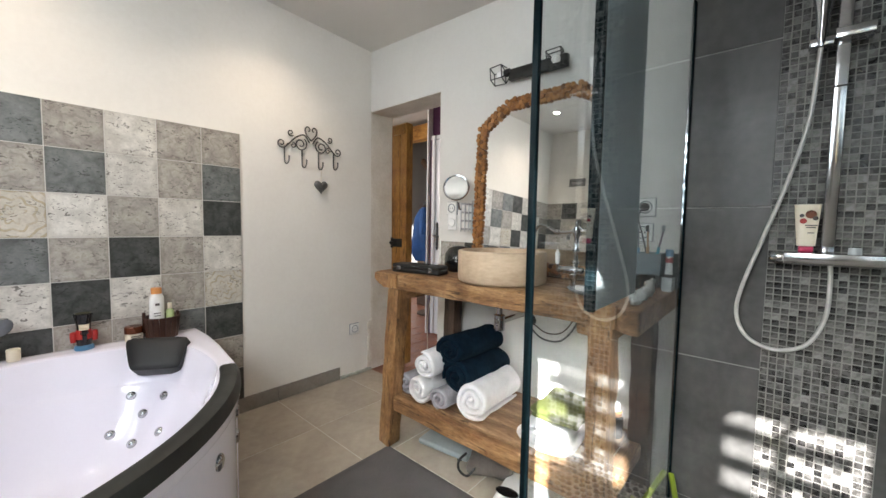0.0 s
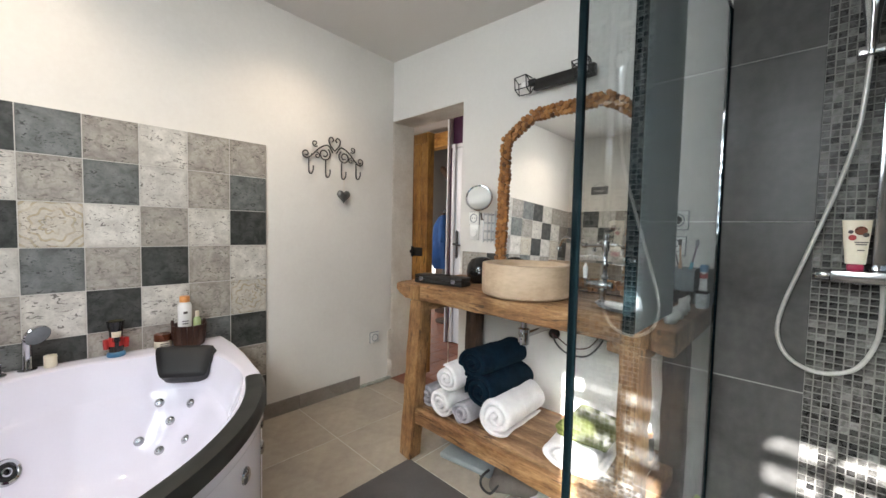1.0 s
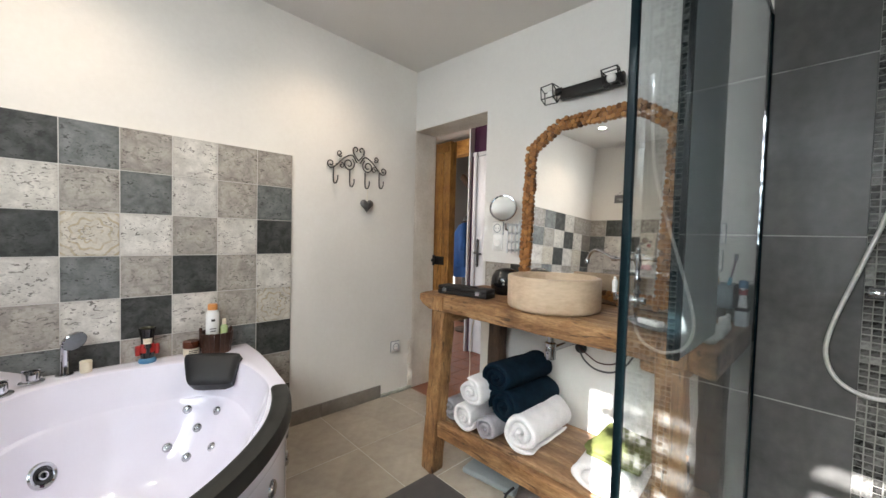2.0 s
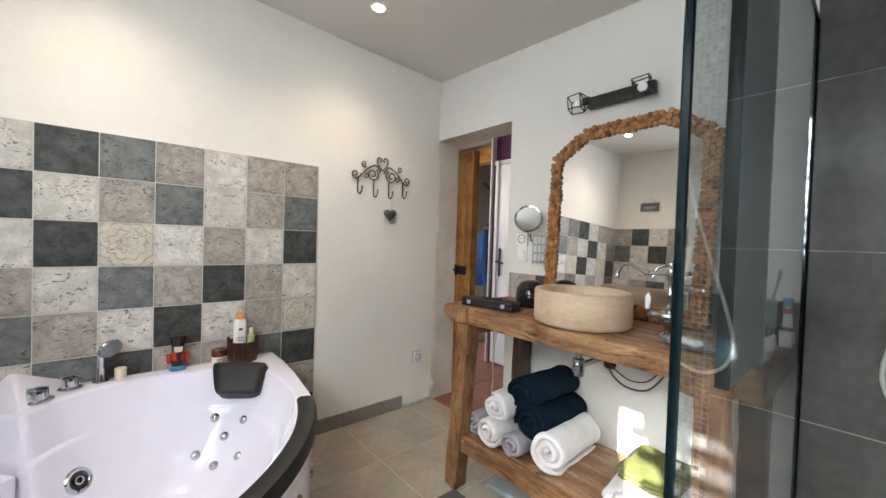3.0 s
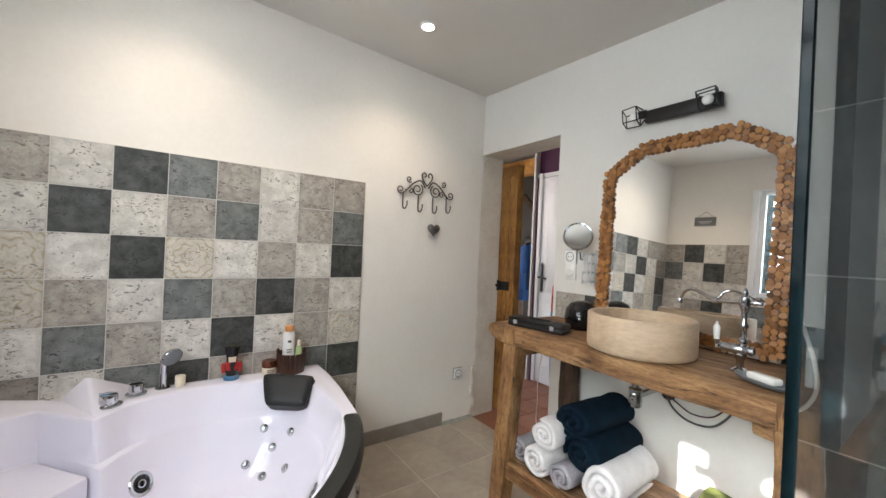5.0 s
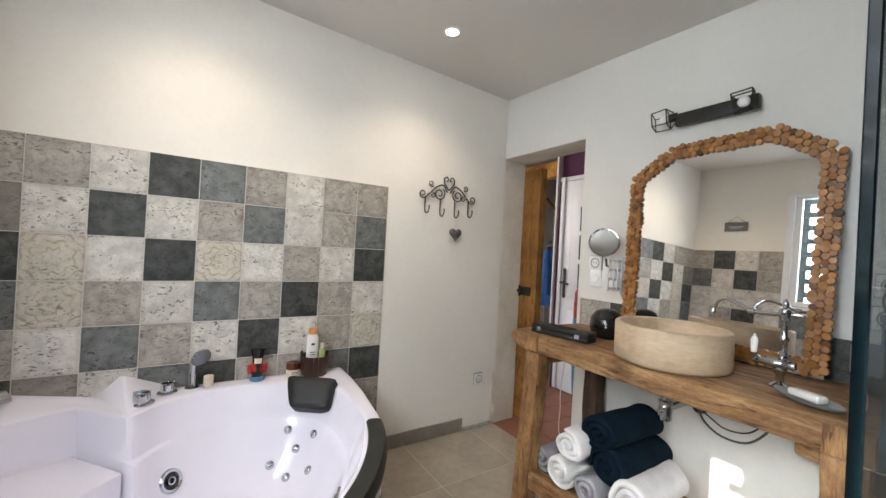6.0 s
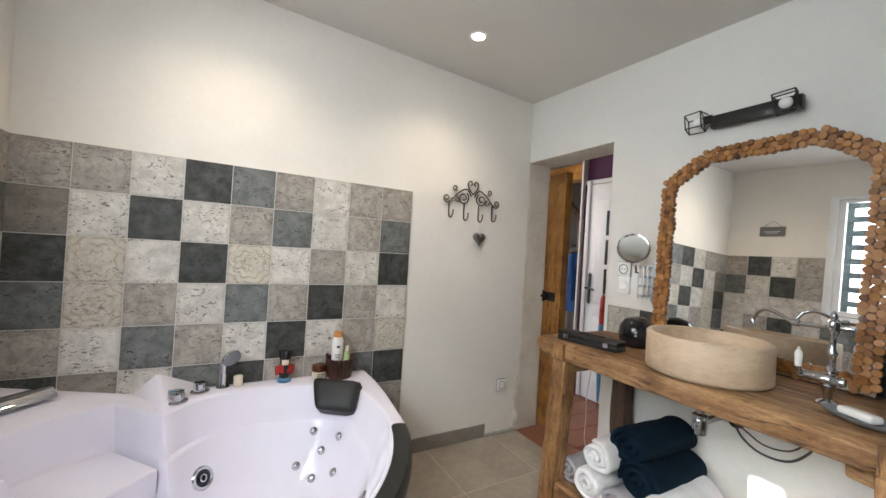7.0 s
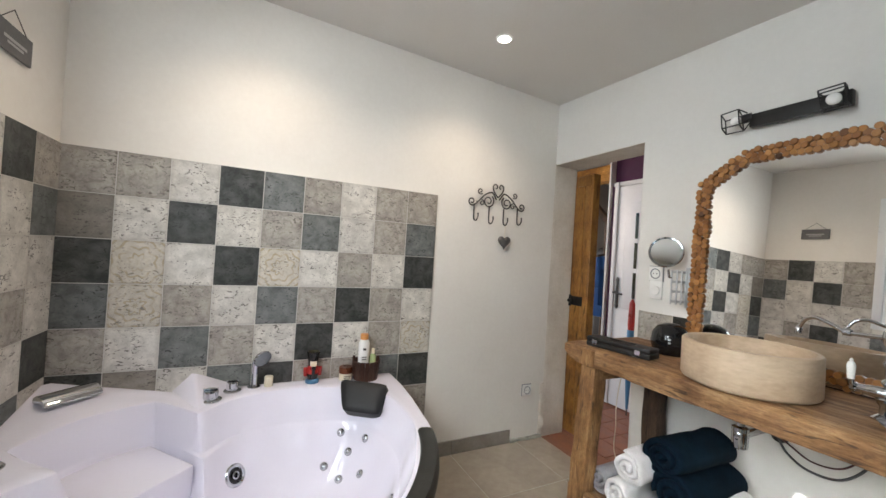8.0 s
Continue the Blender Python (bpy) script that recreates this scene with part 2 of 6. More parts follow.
OIL = mottled("pale_green_oil", (0.30, 0.38, 0.17), (0.42, 0.50, 0.26), 8, 60, (0.1, 0.2))
CREAM = mottled("cream_plastic", (0.70, 0.62, 0.47), (0.80, 0.72, 0.58), 8, 90, (0.3, 0.45))
RED = mottled("red_paint", (0.30, 0.015, 0.012), (0.46, 0.03, 0.025), 14, 120, (0.25, 0.4))
CRIMSON = mottled("crimson_plastic", (0.36, 0.008, 0.05), (0.46, 0.015, 0.075), 8, 90, (0.25, 0.4))
BLUE = mottled("blue_paint", (0.05, 0.17, 0.32), (0.10, 0.26, 0.42), 14, 120, (0.3, 0.45))
AMBER = mottled("copper_lid", (0.09, 0.026, 0.012), (0.19, 0.06, 0.028), 9, 90, (0.22, 0.35), 0.5)
ORANGE = mottled("orange_cap", (0.55, 0.22, 0.06), (0.68, 0.30, 0.09), 9, 90, (0.3, 0.45))
GOLD = mottled("gold_paint", (0.035, 0.036, 0.02), (0.08, 0.072, 0.035), 20, 120, (0.3, 0.45), 0.5)
DARK_TEXT = mottled("dark_print", (0.05, 0.045, 0.04), (0.09, 0.08, 0.075), 30, 200, (0.6, 0.8))
SLATE_SIGN = mottled("slate_board", (0.10, 0.10, 0.10), (0.17, 0.165, 0.165), 9, 90, (0.6, 0.8))
GREY_PRINT = mottled("pale_print", (0.36, 0.355, 0.35), (0.46, 0.45, 0.44), 30, 200, (0.6, 0.8))
CABLE = mottled("grey_cable", (0.05, 0.05, 0.055), (0.10, 0.10, 0.105), 12, 90, (0.5, 0.7))
RED_CABLE = mottled("red_cable", (0.05, 0.018, 0.018), (0.10, 0.03, 0.03), 12, 90, (0.5, 0.7))
HOSE = mottled("steel_hose", (0.50, 0.49, 0.47), (0.66, 0.65, 0.62), 30, 300, (0.3, 0.45), 0.4, relief=0.8)
FOIL = mottled("foil_wrap", (0.50, 0.52, 0.51), (0.68, 0.70, 0.69), 20, 120, (0.25, 0.4), 0.3, relief=0.8, dist=0.004)
STAVE = wood("dark_stave", (0.025, 0.008, 0.004), (0.05, 0.018, 0.009), (0.09, 0.032, 0.016), "z", 1.2, 0.4)
OLD_WOOD = wood("old_pine", (0.052, 0.023, 0.009), (0.265, 0.133, 0.050), (0.48, 0.295, 0.145), "x", 1.0, 0.55)
OLD_WOOD_Y = wood("old_pine_cross", (0.085, 0.040, 0.015), (0.28, 0.145, 0.058), (0.46, 0.28, 0.135), "y", 1.0, 0.55)
OLD_WOOD_Z = wood("old_pine_upright", (0.062, 0.027, 0.010), (0.29, 0.145, 0.052), (0.47, 0.275, 0.12), "z", 1.15, 0.55)
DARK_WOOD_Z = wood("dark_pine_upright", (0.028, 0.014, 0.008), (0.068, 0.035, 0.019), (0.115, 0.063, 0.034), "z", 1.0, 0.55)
SHELF_WOOD = wood("worn_board", (0.11, 0.056, 0.026), (0.29, 0.165, 0.082), (0.44, 0.29, 0.165), "x", 0.9, 0.6, 0.25)
PLANK = wood("varnished_plank", (0.16, 0.065, 0.012), (0.34, 0.155, 0.032), (0.46, 0.23, 0.055), "z", 0.7, 0.4, 0.2)


def slice_material():
    m, n, l, b = nodes_of("log_slice", (0.3, 0.13, 0.04), 0.4)
    info = n.new("ShaderNodeObjectInfo").outputs["Random"]
    sep = n.new("ShaderNodeSeparateXYZ")
    v = coords(n, l)
    l.new(v, sep.inputs[0])
    rad = maths(n, l, "SQRT", maths(n, l, "ADD", maths(n, l, "MULTIPLY", sep.outputs[0], sep.outputs[0]), maths(n, l, "MULTIPLY", sep.outputs[1], sep.outputs[1])))
    rings = maths(n, l, "SINE", maths(n, l, "ADD", maths(n, l, "MULTIPLY", rad, 2600.0), maths(n, l, "MULTIPLY", noise_tex(n, l, v, 140, 3), 5.0)))
    c = ramp(n, l, info, ((0.0, (0.07, 0.024, 0.008)), (0.06, (0.24, 0.10, 0.026)), (0.55, (0.35, 0.152, 0.04)), (1.0, (0.46, 0.22, 0.065))))
    c = mix(n, l, c, ramp(n, l, rings, ((0.2, (0.74, 0.68, 0.62)), (0.8, (1.05, 1.05, 1.05)))), 0.7, "MULTIPLY")
    c = mix(n, l, c, ramp(n, l, rad, ((0.012, (1, 1, 1)), (0.0155, (0.42, 0.36, 0.32)))), 1.0, "MULTIPLY")
    l.new(c, b.inputs["Base Color"])
    bump(n, l, b, rings, 0.15, 0.0006)
    return m


SLICE = slice_material()
# the light falling on the hall beam is put into this bright wood
BEAM = wood("lit_beam", (0.30, 0.12, 0.02), (0.52, 0.25, 0.05), (0.62, 0.33, 0.08), "x", 0.7, 0.5)


def towel_material(name, dark, light):
    m, n, l, b = nodes_of(name, light, 0.95)
    v = coords(n, l)
    loop, fold = noise_tex(n, l, v, 260, 3, 0.7), noise_tex(n, l, v, 14, 4)
    c = ramp(n, l, maths(n, l, "ADD", maths(n, l, "MULTIPLY", loop, 0.5), maths(n, l, "MULTIPLY", fold, 0.5)), ((0.35, dark), (0.62, light)))
    l.new(c, b.inputs["Base Color"])
    b.inputs["Specular IOR Level"].default_value = 0.08
    bump(n, l, b, maths(n, l, "ADD", loop, maths(n, l, "MULTIPLY", fold, 2.0)), 0.9, 0.004)
    return m


TOWEL_WHITE = towel_material("white_terry", (0.66, 0.64, 0.65), (0.83, 0.81, 0.815))
TOWEL_GREY = towel_material("grey_terry", (0.26, 0.25, 0.275), (0.41, 0.40, 0.43))
TOWEL_NAVY = towel_material("navy_terry", (0.0015, 0.0055, 0.011), (0.005, 0.016, 0.028))
TOWEL_LIME = towel_material("lime_terry", (0.10, 0.115, 0.032), (0.17, 0.185, 0.065))

TILES = {
    "D": tile_material("tile_charcoal", (0.022, 0.026, 0.024), (0.085, 0.090, 0.084), "swirl", (0.016, 0.017, 0.016)),
    "S": tile_material("tile_slate", (0.098, 0.108, 0.106), (0.20, 0.212, 0.208), "", (0.045, 0.05, 0.048)),
    "G": tile_material("tile_greige", (0.30, 0.275, 0.245), (0.45, 0.42, 0.375), "swirl", (0.13, 0.115, 0.10)),
    "W": tile_material("tile_swirl", (0.30, 0.28, 0.25), (0.43, 0.405, 0.365), "swirl", (0.13, 0.115, 0.10)),
    "T": tile_material("tile_taupe", (0.20, 0.18, 0.155), (0.29, 0.265, 0.23), "", (0.10, 0.09, 0.08)),
    "L": tile_material("tile_light", (0.50, 0.48, 0.44), (0.70, 0.675, 0.625), "", (0.15, 0.14, 0.125)),
    "F": tile_material("tile_flower", (0.52, 0.485, 0.42), (0.64, 0.605, 0.535), "flower", (0.22, 0.20, 0.17)),
}


def mosaic_material():
    m, n, l, b = nodes_of("glass_mosaic", (0.2, 0.2, 0.2), 0.25)
    r = n.new("ShaderNodeObjectInfo").outputs["Random"]
    g = n.new("ShaderNodeNewGeometry").outputs["Random Per Island"]
    s = maths(n, l, "FRACT", maths(n, l, "ADD", r, g))
    c = ramp(n, l, s, ((0.0, (0.012, 0.012, 0.012)), (0.15, (0.028, 0.026, 0.025)), (0.38, (0.06, 0.057, 0.053)), (0.65, (0.10, 0.096, 0.09)), (0.86, (0.17, 0.165, 0.155)), (1.0, (0.29, 0.285, 0.27))))
    cloud = noise_tex(n, l, coords(n, l, kind="Object"), 55, 4)
    l.new(mix(n, l, c, ramp(n, l, cloud, ((0.3, (0.6, 0.6, 0.6)), (0.7, (1.15, 1.15, 1.15)))), 0.8, "MULTIPLY"), b.inputs["Base Color"])
    l.new(ramp(n, l, cloud, ((0.3, (0.12,) * 3), (0.7, (0.45,) * 3))), b.inputs["Roughness"])
    return m


MOSAIC = mosaic_material()


def pebble_material():
    m, n, l, b = nodes_of("river_pebble", (0.1, 0.1, 0.1), 0.4)
    r = n.new("ShaderNodeNewGeometry").outputs["Random Per Island"]
    c = ramp(n, l, r, ((0.0, (0.03, 0.03, 0.032)), (0.5, (0.075, 0.075, 0.075)), (1.0, (0.16, 0.155, 0.15))))
    l.new(mix(n, l, c, ramp(n, l, noise_tex(n, l, coords(n, l), 40, 4), ((0.3, (0.7,) * 3), (0.7, (1.2,) * 3))), 0.8, "MULTIPLY"), b.inputs["Base Color"])
    return m


PEBBLE = pebble_material()


def glass_material(name, tint, rough=0.0):
    m, n, l, b = nodes_of(name, tint, rough)
    b.inputs["Transmission Weight"].default_value, b.inputs["IOR"].default_value = 1.0, 1.5
    return m


GLASS = glass_material("clear_glass", (0.905, 0.955, 0.962))
MIRROR = nodes_of("mirror_silver", (0.96, 0.965, 0.955), 0.01, 1.0)[0]
_m, _n, _l, _b = nodes_of("glass_edge", (0.004, 0.009, 0.011), 0.05)
GLASS_EDGE = _m
_b.inputs["Roughness"].default_value, _b.inputs["Specular IOR Level"].default_value = 0.10, 0.06


def glow_material(name, colour, strength):
    m, n, l, b = nodes_of(name, colour, 0.4)
    b.inputs["Emission Color"].default_value, b.inputs["Emission Strength"].default_value = (*colour, 1), strength
    return m


SKY_GLOW = glow_material("sky_glow", (0.88, 0.95, 1.0), 0.65)
SPOT_GLOW = glow_material("spot_glow", (1.0, 0.93, 0.82), 9.0)
BULB = nodes_of("opal_bulb", (0.85, 0.84, 0.82), 0.15)[0]


# ---- builders ----
def empty(name, at, label, category, group="", kind=""):
    ob = new(name)
    ob.empty_display_size = 0.05
    ob.location = at
    return tagged(ob, label, category, group, kind)


def mesh_of(name, bm, material, smooth=True, angle=40):
    me = bpy.data.meshes.new(name)
    bm.normal_update()
    if smooth:
        lim = math.cos(radians(angle))
        for f in bm.faces:
            f.smooth = True
        for e in bm.edges:
            if len(e.link_faces) == 2 and e.link_faces[0].normal.dot(e.link_faces[1].normal) < lim:
                e.smooth = False
    bm.to_mesh(me)
    bm.free()
    me.materials.append(material)
    return me


def part(name, bm, material, parent=None, label="", smooth=True, angle=40):
    """Links a bmesh, built in world coordinates, as one mesh object; under its thing if one is given."""
    me = mesh_of(name, bm, material, smooth, angle)
    pts = [v.co for v in me.vertices]
    mid = Vector([(min(p[i] for p in pts) + max(p[i] for p in pts)) / 2 for i in range(3)]) if pts else Vector()
    me.transform(Matrix.Translation(-mid))
    ob = new(name, me)
    if parent is not None:
        bpy.context.view_layer.update()
        ob.parent = parent
        base, up = Vector(), parent
        while up is not None:
            base, up = base + up.location, up.parent
        ob.location = mid - base
    else:
        ob.location = mid
    return tagged(ob, label)


def solid(name, bm, material, label, category, group="", kind="", smooth=True):
    return tagged(part(name, bm, material, None, "", smooth), label, category, group, kind)


def box(lo, hi, bevel=0.0, seg=2, bm=None):
    own = bm is None
    b = bmesh.new()
    bmesh.ops.create_cube(b, size=1)
    for v in b.verts:
        v.co = Vector([lo[i] + (v.co[i] + 0.5) * (hi[i] - lo[i]) for i in range(3)])
    if bevel > 0:
        bmesh.ops.bevel(b, geom=list(b.edges), offset=bevel, segments=seg, profile=0.5, affect="EDGES")
    return b if own else merge(bm, b)


def merge(bm, other):
    me = bpy.data.meshes.new("tmp")
    other.to_mesh(me)
    other.free()
    bm.from_mesh(me)
    bpy.data.meshes.remove(me)
    return bm


def turn(bm, m):
    bmesh.ops.transform(bm, matrix=m, verts=list(bm.verts))
    return bm


def beam(a, b, w, h, bevel=0.004, seg=2, up=(0, 0, 1)):
    """A bar from a to b, w wide and h high across."""
    a, b = Vector(a), Vector(b)
    d = (b - a)
    z = d.normalized()
    x = z.cross(Vector(up))
    if x.length < 1e-4:
        x = Vector((1, 0, 0))
    x.normalize()
    y = z.cross(x)
    m = Matrix((x, y, z)).transposed().to_4x4()
    m.translation = (a + b) / 2
    return turn(box((-w / 2, -h / 2, -d.length / 2), (w / 2, h / 2, d.length / 2), bevel, seg), m)


def lathe(profile, at=(0, 0, 0), steps=32, m=None):
    """Turns a profile of (radius, height) about the z axis."""
    bm = bmesh.new()
    rings = []
    for r, z in profile:
        if r < 1e-5:
            rings.append([bm.verts.new((0, 0, z))])
        else:
            rings.append([bm.verts.new((r * math.cos(2 * math.pi * k / steps), r * math.sin(2 * math.pi * k / steps), z)) for k in range(steps)])
    for p, q in zip(rings, rings[1:]):
        for k in range(steps):
            j = (k + 1) % steps
            if len(p) == 1 and len(q) > 1:
                bm.faces.new((p[0], q[j], q[k]))
            elif len(q) == 1 and len(p) > 1:
                bm.faces.new((p[k], p[j], q[0]))
            elif len(p) > 1:
                bm.faces.new((p[k], p[j], q[j], q[k]))
    bmesh.ops.recalc_face_normals(bm, faces=list(bm.faces))
    return turn(bm, Matrix.Translation(at) @ (m or Matrix()))


def smooth_line(pts, n=8, closed=False):
    """A Catmull-Rom curve through the points."""
    p = [Vector(q) for q in pts]
    k = len(p)
    out = []
    for i in range(k if closed else k - 1):
        g = [p[(i + j) % k] if closed else p[min(max(i + j, 0), k - 1)] for j in (-1, 0, 1, 2)]
        for s in range(n):
            t = s / n
            out.append(0.5 * (2 * g[1] + (g[2] - g[0]) * t + (2 * g[0] - 5 * g[1] + 4 * g[2] - g[3]) * t * t + (3 * g[1] - g[0] - 3 * g[2] + g[3]) * t ** 3))
    if not closed:
        out.append(p[-1])
    return out


def tube(pts, r, sides=8, bm=None, taper=None):
    """A round bar along the points."""
    own = bm is None
    bm = bm or bmesh.new()
    pts = [Vector(p) for p in pts]
    rings, ref = [], None
    for i, p in enumerate(pts):
        d = (pts[min(i + 1, len(pts) - 1)] - pts[max(i - 1, 0)]).normalized()
        if ref is None:
            ref = d.orthogonal().normalized()
        ref = (ref - d * ref.dot(d))
        ref = ref.normalized() if ref.length > 1e-5 else d.orthogonal().normalized()
        side = d.cross(ref)
        rr = r * (taper(i / (len(pts) - 1)) if taper else 1)
        rings.append([bm.verts.new(p + rr * (math.cos(2 * math.pi * k / sides) * ref + math.sin(2 * math.pi * k / sides) * side)) for k in range(sides)])
    for a, b in zip(rings, rings[1:]):
        for k in range(sides):
            bm.faces.new((a[k], a[(k + 1) % sides], b[(k + 1) % sides], b[k]))
    bm.faces.new(rings[0][::-1])
    bm.faces.new(rings[-1])
    return bm


def prism(outline, z0, z1, bevel=0.0):
    """An upright solid over a flat outline of (x, y)."""
    bm = bmesh.new()
    f = bm.faces.new([bm.verts.new((x, y, z0)) for x, y in outline])
    ext = bmesh.ops.extrude_face_region(bm, geom=[f])
    bmesh.ops.translate(bm, vec=(0, 0, z1 - z0), verts=[g for g in ext["geom"] if isinstance(g, bmesh.types.BMVert)])
    bmesh.ops.recalc_face_normals(bm, faces=list(bm.faces))
    if bevel:
        bmesh.ops.bevel(bm, geom=list(bm.edges), offset=bevel, segments=2, profile=0.5, affect="EDGES")
    return bm


def roughen(bm, amount, scale, seed=0.0, cuts=0):
    """Uneven, hand-worked faces."""
    if cuts:
        bmesh.ops.subdivide_edges(bm, edges=[e for e in bm.edges if e.calc_length() > 0.06], cuts=cuts, use_grid_fill=True)
    bm.normal_update()
    for v in list(bm.verts):
        v.co += v.normal * amount * noise.noise(v.co * scale + Vector((seed, seed * 1.7, -seed)))
    return bm


# ---- the room's shell ----
H_ROOM, Y_C, X_D = 2.75, -2.77, 4.4
DOOR_W, DOOR_H, WALL_T = 0.727, 2.04, 0.22
WZ0, WZ1 = 1.13, 2.24

solid("floor", box((-0.25, Y_C - 0.25, -0.12), (X_D + 0.25, 0.0, -0.002)), GROUT, "pale grouted screed under beige stoneware tiles", "floor", kind="structure", smooth=False)


def ceil_z(x, y):
    """The old ceiling falls a little towards the shower and the doorway."""
    return 2.492 - 0.033 * x - 0.04 * y


cl = box((-0.2, Y_C - 0.2, 0.0), (X_D + 0.2, WALL_T - 0.02, 0.1))
for v in cl.verts:
    v.co.z += ceil_z(v.co.x, v.co.y)
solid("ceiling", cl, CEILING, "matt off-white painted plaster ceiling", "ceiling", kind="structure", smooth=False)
wall_west = solid("wall_west", box((-0.25, Y_C - 0.25, -0.12), (0.0, 0.0, H_ROOM)), PLASTER, "white plastered wall with patterned tiles behind the bath", "wall", kind="structure", smooth=False)
wb = bmesh.new()
box((DOOR_W, 0.0, -0.12), (X_D + 0.25, WALL_T, H_ROOM), bm=wb)
box((-0.001, 0.0, DOOR_H), (DOOR_W, WALL_T, H_ROOM), bm=wb)
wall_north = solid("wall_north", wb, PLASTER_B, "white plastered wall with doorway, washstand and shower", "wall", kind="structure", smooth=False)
solid("wall_jamb", roughen(box((-0.25, 0.0, -0.12), (0.0, WALL_T, H_ROOM), 0.006, 2), 0.006, 9, 3.0, 12), RAW_PLASTER, "rough unpainted plaster reveal of the doorway", "door reveal", kind="structure")
wc = bmesh.new()
WINDOWS = ((0.80, 2.23, 1.50), (2.732, 4.155, 3.585))
for xa, xb in ((-0.25, WINDOWS[0][0]), (WINDOWS[0][1], WINDOWS[1][0]), (WINDOWS[1][1], X_D + 0.25)):
    box((xa, Y_C - 0.11, -0.12), (xb, Y_C, H_ROOM), bm=wc)
for xa, xb, _ in WINDOWS:
    box((xa, Y_C - 0.11, -0.12), (xb, Y_C, WZ0), bm=wc)
    box((xa, Y_C - 0.11, WZ1), (xb, Y_C, H_ROOM), bm=wc)
wall_south = solid("wall_south", wc, PLASTER, "white plastered window wall with a tiled lower half", "wall", kind="structure", smooth=False)
# out of view; coloured dark so that the shower glass reflects less light
solid("wall_east", box((X_D, Y_C, -0.12), (X_D + 0.25, 0.0, H_ROOM)), DARK_TILE, "unseen end wall in dark stoneware that keeps reflections dark", "wall", kind="structure", smooth=False)

# lintel underside and soffit of the doorway, raw plaster
solid("door_soffit", roughen(box((0.0, 0.0, DOOR_H - 0.004), (DOOR_W, WALL_T, DOOR_H), 0.001, 1), 0.001, 12, 1.0), RAW_PLASTER, "raw beige plaster soffit over the doorway", "door soffit", kind="structure")
solid("mortar_strip", roughen(box((0.0, -0.285, 0.0), (0.018, 0.0, 0.02), 0.004, 2), 0.006, 30, 2.0, 8), MORTAR, "rough grey mortar left where skirting is missing", "mortar", kind="structure")

# broken plaster left proud at the foot of the reveal
solid("plaster_patch", roughen(box((0.0, -0.034, 0.022), (0.014, 0.006, 0.40), 0.005, 2), 0.016, 26, 4.0, 14), RAW_PLASTER, "crumbling pale plaster edge at the foot of the doorway", "plaster", kind="structure")

# skirting of taupe tiles
base = empty("baseboard", (0, -0.6, 0), "taupe stoneware skirting tiles along the white wall", "skirting", kind="structure")
for ya, yb in ((-1.22, -0.762), (-0.759, -0.29)):
    part("tile", box((0.0, ya, 0.0), (0.011, yb, 0.092), 0.0015, 1), BASE_TILE, base)

# ---- window in the south wall, its shutters and daylight ----
def window(name, WX0, WX1, mid_x, leaves, gaps=9):
    win = empty(name, ((WX0 + WX1) / 2, Y_C, WZ0), "white casement window with dark slatted shutters outside", "window", kind="structure")
    for lo, hi in (((WX0, Y_C - 0.05, WZ0), (WX0 + 0.055, Y_C + 0.012, WZ1)), ((WX1 - 0.055, Y_C - 0.05, WZ0), (WX1, Y_C + 0.012, WZ1)),
                   ((WX0 + 0.055, Y_C - 0.05, WZ0), (WX1 - 0.055, Y_C + 0.012, WZ0 + 0.05)), ((WX0 + 0.055, Y_C - 0.05, WZ1 - 0.02), (WX1 - 0.055, Y_C + 0.012, WZ1))):
        part("window_frame", box(lo, hi, 0.004, 2), PVC, win)
    for xa, xb in ((WX0 + 0.06, mid_x - 0.003), (mid_x + 0.003, WX1 - 0.06)):
        sash = bmesh.new()
        for lo, hi in (((xa, WZ0 + 0.055), (xa + 0.045, WZ1 - 0.022)), ((xb - 0.045, WZ0 + 0.055), (xb, WZ1 - 0.022)), ((xa + 0.045, WZ0 + 0.055), (xb - 0.045, WZ0 + 0.10)), ((xa + 0.045, WZ1 - 0.05), (xb - 0.045, WZ1 - 0.022))):
            box((lo[0], Y_C - 0.045, lo[1]), (hi[0], Y_C - 0.005, hi[1]), 0.004, 1, bm=sash)
        sh = part("sash", sash, PVC, win)
        pane = part("pane", box((xa + 0.046, Y_C - 0.028, WZ0 + 0.101), (xb - 0.046, Y_C - 0.022, WZ1 - 0.051)), GLASS, sh, "clear window pane", False)
        pane.visible_shadow = False
    part("handle", beam((mid_x + 0.01, Y_C + 0.03, 1.62), (mid_x + 0.01, Y_C + 0.03, 1.74), 0.02, 0.02, 0.006), PVC, win)
    for xa, xb, posts in leaves:
        sh = empty("shutter", ((xa + xb) / 2, Y_C - 0.20, WZ0), "dark painted wooden shutter with wide gaps between level slats", "shutter", "window shutters")
        for a, b2 in posts:
            part("stile", box((a, Y_C - 0.215, WZ0 - 0.02), (b2, Y_C - 0.1925, WZ1 + 0.02), 0.002, 1), SHUTTER, sh)
        for a, b2 in (posts[0], posts[-1]):
            part("hinge", box((a, Y_C - 0.214, 2.246), (b2, Y_C - 0.108, 2.258), 0.001, 1), BLACK_METAL, sh)
        # unseen panel, added to keep the sun off the shower floor
        if gaps < 9:
            part("sun_block_panel", box((xa, Y_C - 0.192, WZ0 - 0.01), (xb, Y_C - 0.176, 1.785), 0.002, 1), SHUTTER, sh)
        for k in range(gaps):
            nz = 2.171 - 0.1275 * k
            part("slat", box((xa, Y_C - 0.192, nz), (xb, Y_C - 0.172, nz + 0.053), 0.002, 1), SHUTTER, sh)


